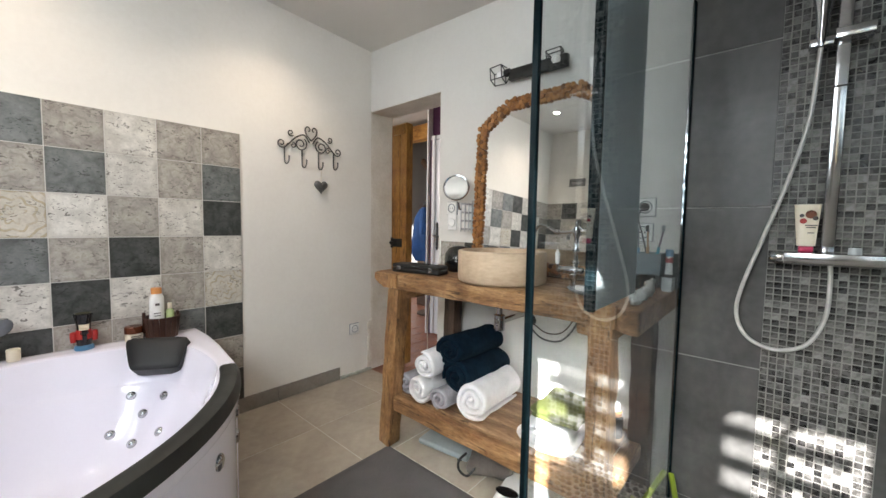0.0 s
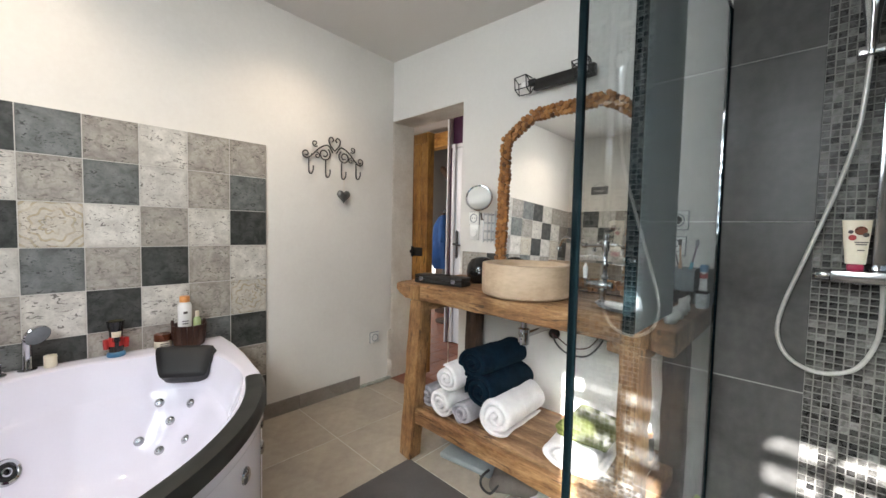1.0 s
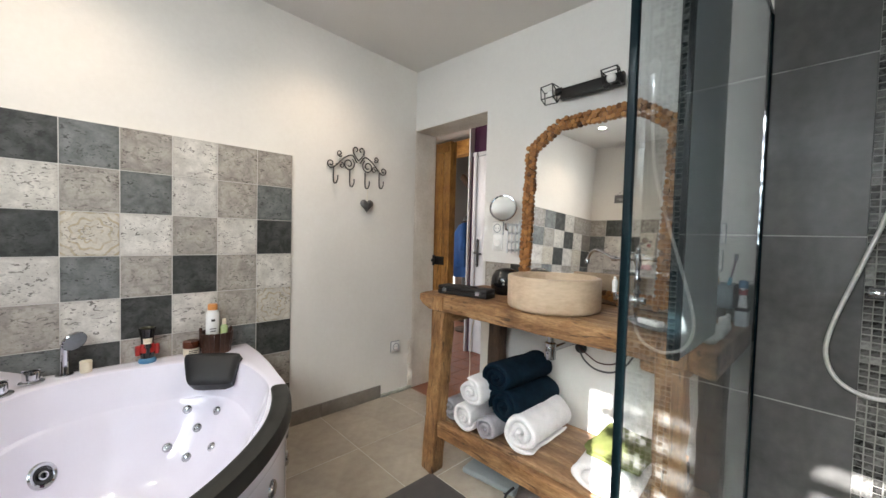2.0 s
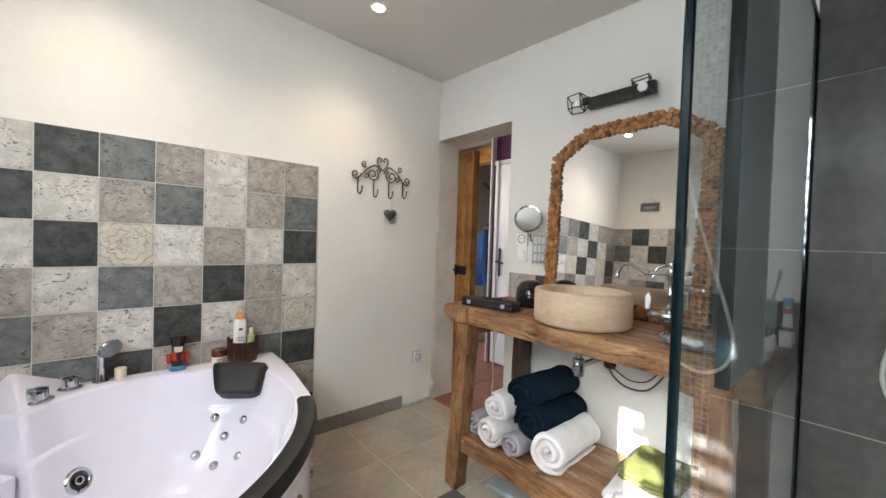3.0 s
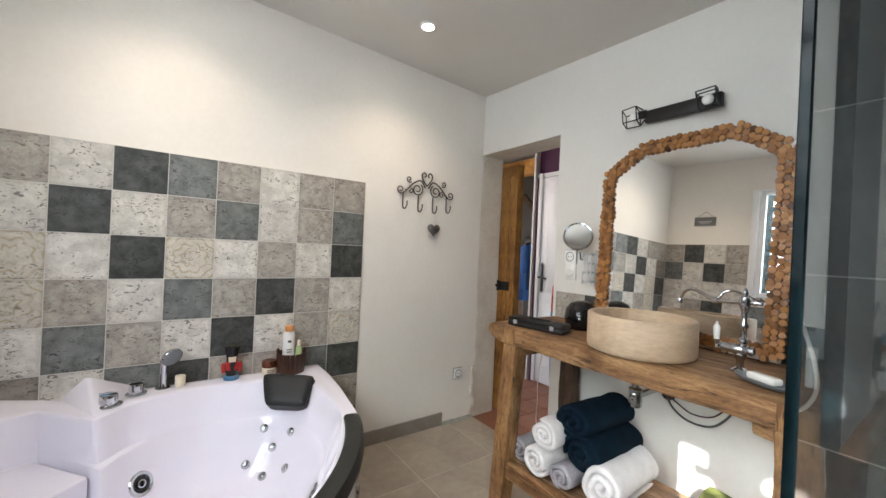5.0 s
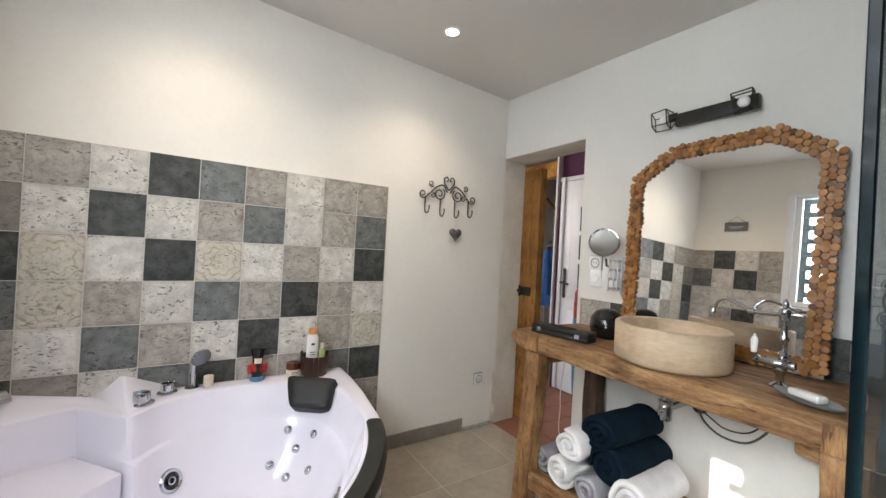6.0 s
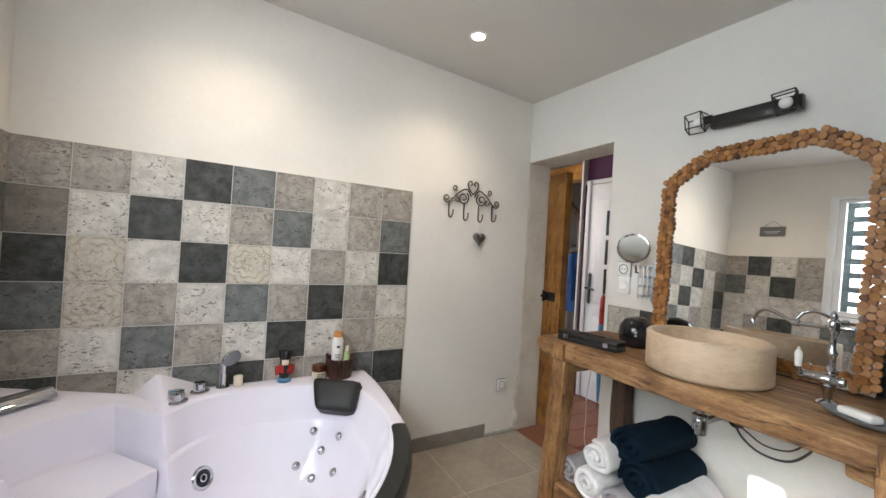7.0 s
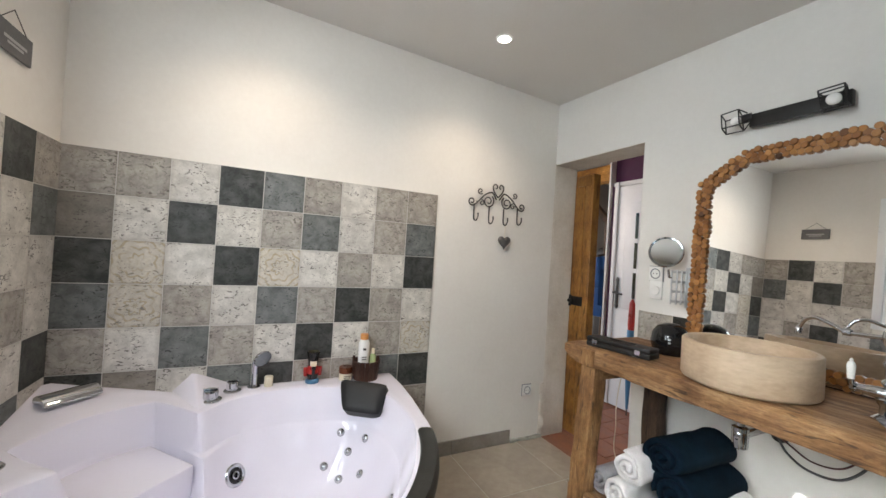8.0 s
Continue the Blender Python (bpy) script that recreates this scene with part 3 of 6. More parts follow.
window("window_1", *WINDOWS[0], ((0.82, 1.48, ((0.82, 0.905), (1.43, 1.48))), (1.52, 2.2, ((1.52, 1.57), (2.15, 2.2)))))
# unseen stiles, widened to block sun from the rear leg, wall and side panel
window("window_2", *WINDOWS[1], ((2.976, 3.65, ((3.062, 3.225), (3.33, 3.65))), (3.67, 4.085, ((3.67, 3.745), (3.90, 3.933)))), 3)
solid("backdrop", box((0.2, -3.42, 0.3), (2.8, -3.40, 2.85)), SKY_GLOW, "plain bright haze outside the window", "backdrop", kind="structure", smooth=False)

# ---- tiles of the floor ----
fcols = ((-0.02, 0.49, 0.0), (0.49, 0.965, 0.0), (0.965, 1.45, 0.17), (1.45, 1.94, 0.17), (1.94, 2.10, 0.0))
floor_ob = bpy.data.objects["floor"]
for xa, xb, off in fcols:
    y = -0.232 + off
    edges = [0.0]
    while y > Y_C:
        if y < -0.02:
            edges.append(y)
        y -= 0.53
    edges.append(Y_C)
    for y1, y0 in zip(edges, edges[1:]):
        part("tile", box((max(xa, 0) + 0.003, y0 + 0.003, -0.006), (xb - 0.003, y1 - 0.003, 0.0), 0.0012, 1), FLOOR_TILE, floor_ob, smooth=False)


# ---- hall seen through the doorway ----
def hall():
    solid("hall_floor", box((-2.2, 0.0, -0.12), (2.2, 3.6, -0.004)), HALL_FLOOR, "worn terracotta tiled hall floor", "floor", kind="structure", smooth=False)
    hf = bpy.data.objects["hall_floor"]
    for i in range(9):
        for j in range(5):
            part("tile", box((-1.0 + i * 0.2 + 0.003, 0.22 + j * 0.2 + 0.003, -0.004), (-0.8 + i * 0.2 - 0.003, 0.42 + j * 0.2 - 0.003, 0.002), 0.002, 1), HALL_FLOOR, hf)
    solid("hall_ceiling", box((-2.2, WALL_T, 2.62), (2.2, 3.6, 2.7)), CEILING, "plain hall ceiling", "ceiling", kind="structure", smooth=False)
    solid("hall_wall_far", box((-2.2, 3.5, -0.1), (-0.36, 3.6, 2.62)), HALL_SHADED, "hall wall behind the staircase, its shade put into grey", "wall", kind="structure", smooth=False)
    solid("hall_wall_side", box((-2.3, WALL_T, -0.1), (-2.2, 3.6, 2.62)), HALL_SHADED, "hall side wall, its shade put into grey", "wall", kind="structure", smooth=False)
    solid("hall_wall_end", box((2.2, WALL_T, -0.1), (2.3, 3.6, 2.62)), PLASTER, "pale hall end wall", "wall", kind="structure", smooth=False)
    hw = bmesh.new()
    box((-0.36, 1.09, 2.10), (2.2, 1.2, 2.62), bm=hw)
    box((0.62, 1.09, -0.1), (2.2, 1.2, 2.10), bm=hw)
    solid("hall_wall_plum", hw, PURPLE, "plum painted hall wall over a white door", "wall", kind="structure", smooth=False)
    d = empty("door_2", (0.15, 1.08, 0), "white panelled hall door with wrought iron handle plate", "door", kind="structure")
    part("frame", box((-0.388, 1.03, 0.0), (-0.366, 1.2, 2.62), 0.004, 1), WHITE_WOOD, d)
    part("painted_reveal", box((-0.3655, 1.062, 0.0), (-0.331, 1.2, 2.0995), 0.002, 1), PURPLE, d, "plum painted strip beside the casing")
    part("casing", box((-0.33, 1.045, 0.012), (-0.285, 1.0595, 2.10), 0.006, 2), WHITE_WOOD, d)
    part("frame", box((-0.36, 1.06, 2.06), (0.62, 1.1, 2.10), 0.004, 1), WHITE_WOOD, d)
    leaf = part("leaf", box((-0.33, 1.06, 0.012), (0.60, 1.10, 2.055), 0.004, 2), WHITE_WOOD, d)
    for xa, xb in ((-0.20, 0.09), (0.17, 0.48)):
        for za, zb in ((0.18, 0.80), (0.92, 1.90)):
            part("panel", box((xa, 1.052, za), (xb, 1.0595, zb), 0.006, 2), WHITE_WOOD, leaf)
    for k in range(3):
        part("pane", box((-0.09, 1.046, 1.02 + k * 0.27), (-0.062, 1.0515, 1.25 + k * 0.27), 0.001, 1), BLACK_GLOSS, leaf)
    hp2 = box((-0.262, 1.045, 0.95), (-0.236, 1.0595, 1.16), 0.006, 2)
    for zc in (0.935, 1.175):
        merge(hp2, lathe([(0, -0.03), (0.010, -0.022), (0.019, 0.0), (0.010, 0.022), (0, 0.03)], (-0.249, 1.052, zc), 12, Matrix.Diagonal((1, 0.4, 1, 1))))
    plate = part("handle_plate", hp2, IRON, leaf, "wrought iron handle plate")
    part("lever", tube([(-0.249, 1.045, 1.06), (-0.249, 1.00, 1.06), (-0.19, 0.995, 1.055), (-0.15, 0.995, 1.05)], 0.009), IRON, plate)
    st = empty("staircase", (-1.0, 2.4, 0), "dark wooden staircase rail with grey wall behind", "staircase")
    part("handrail", beam((-1.5, 2.1, 2.1), (-0.62, 1.9, 1.33), 0.06, 0.08, 0.01), DARK_WOOD_Z, st)
    for k in range(7):
        f = k / 6
        part("baluster", box((-1.45 + 1.0 * f - 0.015, 2.6 - 0.66 * f - 0.015, 0.3), (-1.45 + 1.0 * f + 0.015, 2.6 - 0.66 * f + 0.015, 2.08 - 0.72 * f), 0.003, 1), DARK_WOOD_Z, st)
    for k in range(6):
        part("step", box((-1.5 + k * 0.18, 2.0, 0.0), (-1.32 + k * 0.18, 3.2, 1.1 - k * 0.18), 0.006, 1), DARK_WOOD_Z, st)
    solid("ceiling_beam", roughen(box((-2.2, 1.9, 2.36), (-0.3, 2.06, 2.56), 0.008, 2), 0.006, 6, 2.0, 8), BEAM, "honey-coloured wooden beam across the hall", "beam")
    c = bmesh.new()
    prof = [(0.03, 1.40), (0.08, 1.36), (0.13, 1.25), (0.155, 1.05), (0.165, 0.85), (0.14, 0.72), (0.0, 0.71)]
    c = lathe([(0.0, 1.41)] + prof, (-0.93, 1.6, 0), 28)
    for v in c.verts:
        a = math.atan2(v.co.y - 1.6, v.co.x + 0.93)
        v.co += Vector((v.co.x + 0.93, v.co.y - 1.6, 0)) * (0.22 * math.sin(5 * a + 6 * v.co.z) + 0.25 * noise.noise(v.co * 9))
    solid("coat", c, COAT, "bright blue jacket hanging in the hall", "coat")
    solid("coat_stand", merge(lathe([(0, 0), (0.16, 0.0), (0.16, 0.02), (0.02, 0.03), (0.02, 1.8), (0, 1.81)], (-0.98, 1.72, 0), 20), tube([(-0.90, 1.5, 1.40), (-1.0, 1.84, 1.44)], 0.012)), DARK_WOOD_Z, "dark wooden coat stand in the hall", "coat stand")
    solid("coat", turn(roughen(box((-1.14, 1.74, 0.3), (-0.82, 1.88, 1.5), 0.05, 3), 0.02, 8, 5.0, 3), Matrix()), LEATHER, "black coat hanging behind the blue jacket", "coat")
    u = empty("umbrella", (-0.04, 1.0, 0.0), "folded red and blue umbrella leaning by the white door", "umbrella")
    part("canopy", lathe([(0.0, 0.55), (0.012, 0.56), (0.03, 0.80), (0.024, 0.98), (0.008, 1.02), (0.0, 1.02)], (-0.042, 1.0, 0), 14), RED, u)
    part("lower_canopy", lathe([(0.0, 0.05), (0.01, 0.06), (0.033, 0.50), (0.031, 0.75), (0.0, 0.751)], (-0.042, 1.0, 0), 14), BLUE, u, "blue lower cloth")
    part("shaft", tube([(-0.042, 1.0, 0.0), (-0.042, 1.0, 1.1)], 0.005), IRON, u)


hall()

# the old plank door, swung open into the hall
dd = empty("door_1", (0.1, 0.26, 0.0), "narrow varnished plank door leaf with black iron hinge", "door", kind="structure")
for xa, xb in ((-0.04, 0.076), (0.078, 0.142)):
    part("plank", box((xa, 0.235, 0.015), (xb, 0.275, 1.985), 0.004, 2), PLANK, dd)
part("ledge", box((0.01, 0.2755, 0.3), (0.14, 0.30, 0.4), 0.004, 1), PLANK, dd)
part("ledge", box((0.01, 0.222, 1.90), (0.141, 0.2345, 1.975), 0.004, 1), PLANK, dd)
part("edge_strip", box((0.1425, 0.23, 0.015), (0.160, 0.30, 1.985), 0.003, 1), PLANK, dd)
part("hinge", merge(box((-0.01, 0.226, 0.985), (0.11, 0.2345, 1.055), 0.003, 1), box((0.02, 0.222, 1.0), (0.05, 0.2262, 1.04), 0.002, 1)), BLACK_METAL, dd, "black iron strap hinge")
part("hinge_pin", lathe([(0, -0.045), (0.013, -0.042), (0.013, 0.042), (0, 0.045)], (-0.004, 0.218, 1.02), 14), BLACK_METAL, dd)
part("latch_ball", lathe([(0, 0), (0.012, 0.003), (0.017, 0.014), (0.012, 0.026), (0, 0.028)], (0.012, 0.20, 1.006), 14), BLACK_METAL, dd)

# ---- wall tiles ----
TILE = 0.2
Y_T, Z_T = -0.97, 1.69


def tile_mesh():
    return mesh_of("wall_tile", box((-0.0985, -0.004, -0.0985), (0.0985, 0.004, 0.0985), 0.0016, 1), TILES["L"], False)


TILE_ME = {}
for key, mat in TILES.items():
    TILE_ME[key] = tile_mesh()
    TILE_ME[key].materials[0] = mat


def lay(parent, key, at, rz, sx=1.0, sz=1.0):
    ob = new("tile", TILE_ME[key])
    ob.parent = parent
    ob.location = Vector(at) - parent.location
    ob.rotation_euler = (0, 0, rz)
    ob.scale = (sx, 1, sz)
    return ob


# rows from the top, each from the corner with the window wall to the free edge
WEST = ["GWLDSGLGG", "TLDLWSLGS", "DFLDFLWLD", "SFGLSWDGL", "GLSGLDLGF", "DTLSDGGSD", "GLSLGDLSG", "LDGLSLGWD"]
part("tile_bed", box((0.0, Y_C, 0.085), (0.0098, Y_T, Z_T - 0.001)), TILE_GROUT, wall_west, smooth=False)
for r, row in enumerate(WEST):
    for c, key in enumerate(row):
        lay(wall_west, key, (0.0072, Y_C + 0.1 + c * TILE, Z_T - 0.1 - r * TILE), math.pi / 2)
SOUTH = ["GDLG", "SLDG", "LLLL", "LGDL", "DLGF", "LSLD", "GDLW", "SLGD"]
part("tile_bed", box((0.01, Y_C, 0.085), (0.80, Y_C + 0.0098, Z_T - 0.001)), TILE_GROUT, wall_south, smooth=False)
for r, row in enumerate(SOUTH):
    for c, key in enumerate(row):
        lay(wall_south, key, (0.11 + c * TILE if c else 0.11, Y_C + 0.0072, Z_T - 0.1 - r * TILE), 0, 0.98 if not c else 1)
part("tile_bed", box((0.755, -0.0098, 0.86), (2.095, 0.0, 1.068)), TILE_GROUT, wall_north, smooth=False)
for c, key in enumerate("GDLSLDS"):
    lay(wall_north, key, (0.852 + c * TILE * 0.985, -0.0072, 0.969), 0, 0.98)
for c, key in enumerate("LDSGLSGDLG"):
    for r in range(5):
        key2 = "LDSGLSGDLG"[(c * 3 + r * 4) % 10]
        xx = 0.9 + c * TILE
        if any(a - 0.1 < xx < b + 0.1 for a, b, _ in WINDOWS) and r < 3 or xx > 2.6:
            continue
        lay(wall_south, key2, (xx, Y_C + 0.0072, Z_T - 0.1 - r * TILE), 0)

# ---- shower wall: large dark tiles with a strip of mosaic ----
part("tile_bed", box((2.118, -0.0105, -0.02), (3.3, 0.0, 2.6)), DARK_GROUT, wall_north, smooth=False)
for x0, x1 in ((2.12, 2.389), (2.695, 3.3)):
    for k, (z0, z1) in enumerate(((0.0, 0.032), (0.035, 0.641), (0.646, 1.257), (1.262, 1.862), (1.867, 2.6))):
        part("large_tile", box((x0, -0.0122, z0), (x1, -0.0104, z1), 0.0012, 1), DARK_TILE, wall_north, smooth=False)
part("mosaic_bed", box((2.39, -0.0112, 0.0), (2.694, -0.0106, 2.6)), MOSAIC_GROUT, wall_north, smooth=False)
MOS = 0.0235
mos_me = mesh_of("mosaic_piece", box((-0.0099, -0.002, -0.0099), (0.0099, 0.0004, 0.0099), 0.001, 1), MOSAIC, False)
rest = bmesh.new()
for r in range(104):
    for c in range(13):
        x, z = 2.3885 + (c + 0.5) * MOS, 0.02 + (r + 0.5) * MOS
        if z > 2.48:
            continue
        jx, jz = random.uniform(-0.0007, 0.0007), random.uniform(-0.0007, 0.0007)
        if 30 <= r < 53:
            ob = new("mosaic_piece", mos_me)
            ob.parent, ob.location = wall_north, Vector((x + jx, -0.0112, z + jz)) - wall_north.location
        else:
            box((x + jx - 0.0099, -0.0132, z + jz - 0.0099), (x + jx + 0.0099, -0.0108, z + jz + 0.0099), bm=rest)
tagged(part("mosaic_field", rest, MOSAIC, wall_north, "", False), kind="stuff")

# pebble floor of the shower
solid("shower_tray", box((2.104, Y_C + 0.9, -0.012), (3.3, 0.0, 0.003)), DARK_GROUT, "dark grout bed of the pebbled shower floor", "shower floor", kind="structure", smooth=False)
peb = bmesh.new()
for i in range(34):
    for j in range(52):
        x, y = 2.13 + i * 0.031 + (j % 2) * 0.015 + random.uniform(-0.004, 0.004), -0.03 - j * 0.034 + random.uniform(-0.004, 0.004)
        if x > 3.27:
            continue
        a, rx, ry = random.uniform(0, 3.1), random.uniform(0.012, 0.0165), random.uniform(0.011, 0.015)
        top, ring = [], []
        for q in range(7):
            w = 2 * math.pi * q / 7
            px, py = rx * math.cos(w), ry * math.sin(w)
            dx, dy = px * math.cos(a) - py * math.sin(a), px * math.sin(a) + py * math.cos(a)
            ring.append(peb.verts.new((x + dx, y + dy, 0.003)))
            top.append(peb.verts.new((x + dx * 0.7, y + dy * 0.7, 0.009)))
        peb.faces.new(top)
        for q in range(7):
            peb.faces.new((ring[q], ring[(q + 1) % 7], top[(q + 1) % 7], top[q]))
solid("pebbles", peb, PEBBLE, "flat grey river pebbles set in the shower floor", "pebbles", kind="stuff")

# ---- shower screen ----
GX, GY, GTOP = 2.113, -1.32, 2.08
screen = empty("shower_screen", (GX, -0.66, 0.0), "frameless clear glass shower screen in a chrome wall profile", "shower screen")
gl = part("pane", box((GX - 0.004, GY + 0.0078, 0.006), (GX + 0.004, -0.024, GTOP - 0.004)), GLASS, screen, "clear glass pane", False)
gl.visible_shadow = False
part("polished_edge", box((GX - 0.0062, GY - 0.001, 0.004), (GX + 0.0062, GY + 0.0075, GTOP), 0.0015, 1), GLASS_EDGE, screen, "dark polished glass edge", False)
part("wall_profile", box((GX - 0.012, -0.03, 0.004), (GX - 0.0015, -0.0125, GTOP + 0.004), 0.002, 1), CHROME, screen, "chrome wall profile")
part("seal", box((GX - 0.001, -0.03, 0.004), (GX + 0.011, -0.0125, GTOP + 0.002), 0.002, 1), GLASS_EDGE, screen, "dark glass seal")
part("top_rail", box((GX - 0.009, -0.55, GTOP - 0.003), (GX + 0.009, -0.03, GTOP + 0.012), 0.002, 1), CHROME, screen, "slim chrome top rail")
pan = empty("side_panel", (2.094, -0.81, 0.985), "tall grey panel with dark polished edge against the glass", "panel")
part("board", box((2.085, -1.008, 0.987), (2.106, -0.688, 2.07), 0.001, 1), GREY_PANEL, pan)
part("edge_trim", box((2.084, -1.022, 0.985), (2.107, -1.0085, 2.072), 0.002, 2), GLASS_EDGE, pan, "dark polished edge")
part("bracket", box((2.088, -0.80, 2.0701), (2.125, -0.77, 2.095), 0.002, 1), CHROME, pan)


# ---- corner bath ----
BX, BY, RIM = 0.008, Y_C + 0.008, 0.58


def bath():
    th = empty("corner_bath", (BX + 0.7, BY + 0.7, 0.0), "white acrylic corner whirlpool bath with charcoal grip rail", "bathtub")
    half = [(0.0, 0.0), (0.0, 0.4), (0.0, 0.8), (0.0, 1.2), (0.0, 1.545), (0.2, 1.548), (0.40, 1.535)]
    arc = [(0.54 + 0.972 * math.cos(radians(a)), 0.54 + 0.972 * math.sin(radians(a))) for a in range(86, 3, -4)]
    outer = half + arc + [(q, p) for p, q in half[:0:-1]]
    inn = [(0.222, 0.222), (0.155, 0.315), (0.120, 0.405), (0.132, 0.432), (0.21, 0.508), (0.285, 0.58), (0.303, 0.599), (0.288, 0.622), (0.175, 0.735), (0.112, 0.948), (0.135, 1.10), (0.165, 1.235), (0.235, 1.36), (0.36, 1.425), (0.55, 1.44), (0.70, 1.425)]
    inn += [(0.54 + 0.885 * math.cos(radians(a)), 0.54 + 0.885 * math.sin(radians(a))) for a in (70, 62, 54, 45)]
    inn += [(q, p) for p, q in inn[-2:7:-1]] + [(0.655, 0.262), (0.634, 0.276), (0.605, 0.25), (0.535, 0.17), (0.455, 0.098), (0.425, 0.088), (0.315, 0.145)]
    inner = [(p.x, p.y) for p in smooth_line([(a, b, 0) for a, b in inn], 8, True)]
    C = Vector((0.74, 0.74))

    def at_angle(poly, ang):
        d = Vector((math.cos(ang), math.sin(ang)))
        best = 0.0
        for i in range(len(poly)):
            a, b = Vector(poly[i]) - C, Vector(poly[(i + 1) % len(poly)]) - C
            den = d.x * (b - a).y - d.y * (b - a).x
            if abs(den) < 1e-9:
                continue
            t = (a.x * (b - a).y - a.y * (b - a).x) / den
            s = (a.x * d.y - a.y * d.x) / den
            if -1e-6 <= s <= 1 + 1e-6 and t > best:
                best = t
        return best

    def deck(u, v):
        return RIM + 0.088 * min(1.0, max(0.0, 1 - (u + v) / 0.46))

    N = 220
    angs = [2 * math.pi * k / N for k in range(N)]
    ro = [at_angle(outer, a) for a in angs]
    ri = [min(at_angle(inner, a), ro[k] - 0.02) for k, a in enumerate(angs)]
    bm = bmesh.new()

    def ring(radii, zs):
        out = []
        for k, a in enumerate(angs):
            u, v = C.x + radii[k] * math.cos(a), C.y + radii[k] * math.sin(a)
            z = zs(u, v, k) if callable(zs) else zs
            out.append(bm.verts.new((BX + u, BY + v, z)))
        return out

    rings = [ring([r - 0.004 for r in ro], lambda u, v, k: deck(u, v) - 0.07), ring(ro, lambda u, v, k: deck(u, v) - 0.06),
             ring(ro, lambda u, v, k: deck(u, v) - 0.012), ring([r - 0.004 for r in ro], lambda u, v, k: deck(u, v) - 0.003), ring([r - 0.013 for r in ro], lambda u, v, k: deck(u, v))]
    for f in (0.35, 0.7):
        rings.append(ring([ro[k] * (1 - f) + ri[k] * f for k in range(N)], lambda u, v, k: deck(u, v)))
    rings.append(ring([ri[k] + 0.014 for k in range(N)], lambda u, v, k: deck(u, v)))
    rings.append(ring([ri[k] + 0.004 for k in range(N)], lambda u, v, k: deck(u, v) - 0.004))
    rings.append(ring(ri, lambda u, v, k: deck(u, v) - 0.016))
    # walls of the basin, a faint ledge, and the floor
    depth = ((0.05, 0.018), (0.12, 0.046), (0.152, 0.056), (0.158, 0.060), (0.164, 0.066), (0.20, 0.082), (0.26, 0.112), (0.32, 0.15), (0.38, 0.20), (0.425, 0.25), (0.452, 0.31), (0.462, 0.40))

    def inset(k, dz, ins):
        """The wall stands steeper behind the seat and has a ledge on either flank of it."""
        a = math.degrees(angs[k % N])
        a = 450 - a if a > 225 else a
        steep = min(1.0, max(0.0, (a - 196) / 4)) * min(1.0, max(0.0, (0.30 - dz) / 0.05))
        ledge = min(1.0, max(0.0, (a - 174) / 16)) * (1 - min(1.0, max(0.0, (a - 198) / 4)))
        step = 0.030 * ledge if dz > 0.155 else 0.0
        return ins * (1 - 0.5 * steep) + step

    for dz, ins in depth:
        rings.append(ring([max(0.05, ri[k] - inset(k, dz, ins)) for k in range(N)], lambda u, v, k, dz=dz: RIM - dz))
    for f in (0.25, 0.08):
        rings.append(ring([ri[k] * f for k in range(N)], RIM - 0.468))
    for a, b in zip(rings, rings[1:]):
        for k in range(N):
            bm.faces.new((a[k], a[(k + 1) % N], b[(k + 1) % N], b[k]))
    bm.faces.new(rings[-1])
    bmesh.ops.recalc_face_normals(bm, faces=list(bm.faces))
    part("shell", bm, ACRYLIC, th, angle=38)
    # moulded corner seat and its foot rests
    seat = prism([(BX + u, BY + v) for u, v in ((0.20, 0.20), (0.14, 0.33), (0.135, 0.405), (0.25, 0.50), (0.375, 0.605), (0.605, 0.375), (0.50, 0.25), (0.405, 0.135), (0.33, 0.14))], 0.10, 0.40, 0.008)
    part("corner_seat", seat, ACRYLIC, th)
    # raised console with the controls
    con = bmesh.new()
    vs = [con.verts.new(p) for p in ((0.0, 0.453, RIM - 0.001), (0.0, 0.745, RIM - 0.001), (0.31, 0.605, RIM - 0.012), (0.0, 0.53, 0.66), (0.0, 0.552, 0.658), (0.012, 0.538, 0.656))]
    for q in ((0, 5, 3), (0, 2, 5), (5, 2, 4), (3, 5, 4), (4, 2, 1), (0, 3, 4), (0, 4, 1), (0, 1, 2)):
        con.faces.new([vs[i] for i in q])
    bmesh.ops.recalc_face_normals(con, faces=list(con.faces))
    bmesh.ops.bevel(con, geom=[e for e in con.edges], offset=0.004, segments=2, profile=0.5, affect="EDGES")
    part("console", turn(con, Matrix.Translation((BX, BY, 0))), ACRYLIC, th)
    # apron below the rim
    ap = bmesh.new()
    lo, hi = [], []
    n2 = 64
    for k in range(n2 + 1):
        s = k / n2
        a = radians(102 - 114 * s)
        if s < 0.12:
            u, v = 0.0 + 0.36 * s / 0.12, 1.515
        elif s > 0.88:
            u, v = 1.515, 0.36 * (1 - s) / 0.12
        else:
            a = radians(100.6 - 111.2 * (s - 0.12) / 0.76)
            u, v = 0.54 + 0.957 * math.cos(a), 0.54 + 0.957 * math.sin(a)
        lo.append(ap.verts.new((BX + u, BY + v, 0.004)))
        hi.append(ap.verts.new((BX + u, BY + v, RIM - 0.055)))
    for k in range(n2):
        ap.faces.new((lo[k], lo[k + 1], hi[k + 1], hi[k]))
    part("apron", ap, ACRYLIC, th)
    for a in (76, 14):
        u, v = 0.54 + 0.96 * math.cos(radians(a)), 0.54 + 0.96 * math.sin(radians(a))
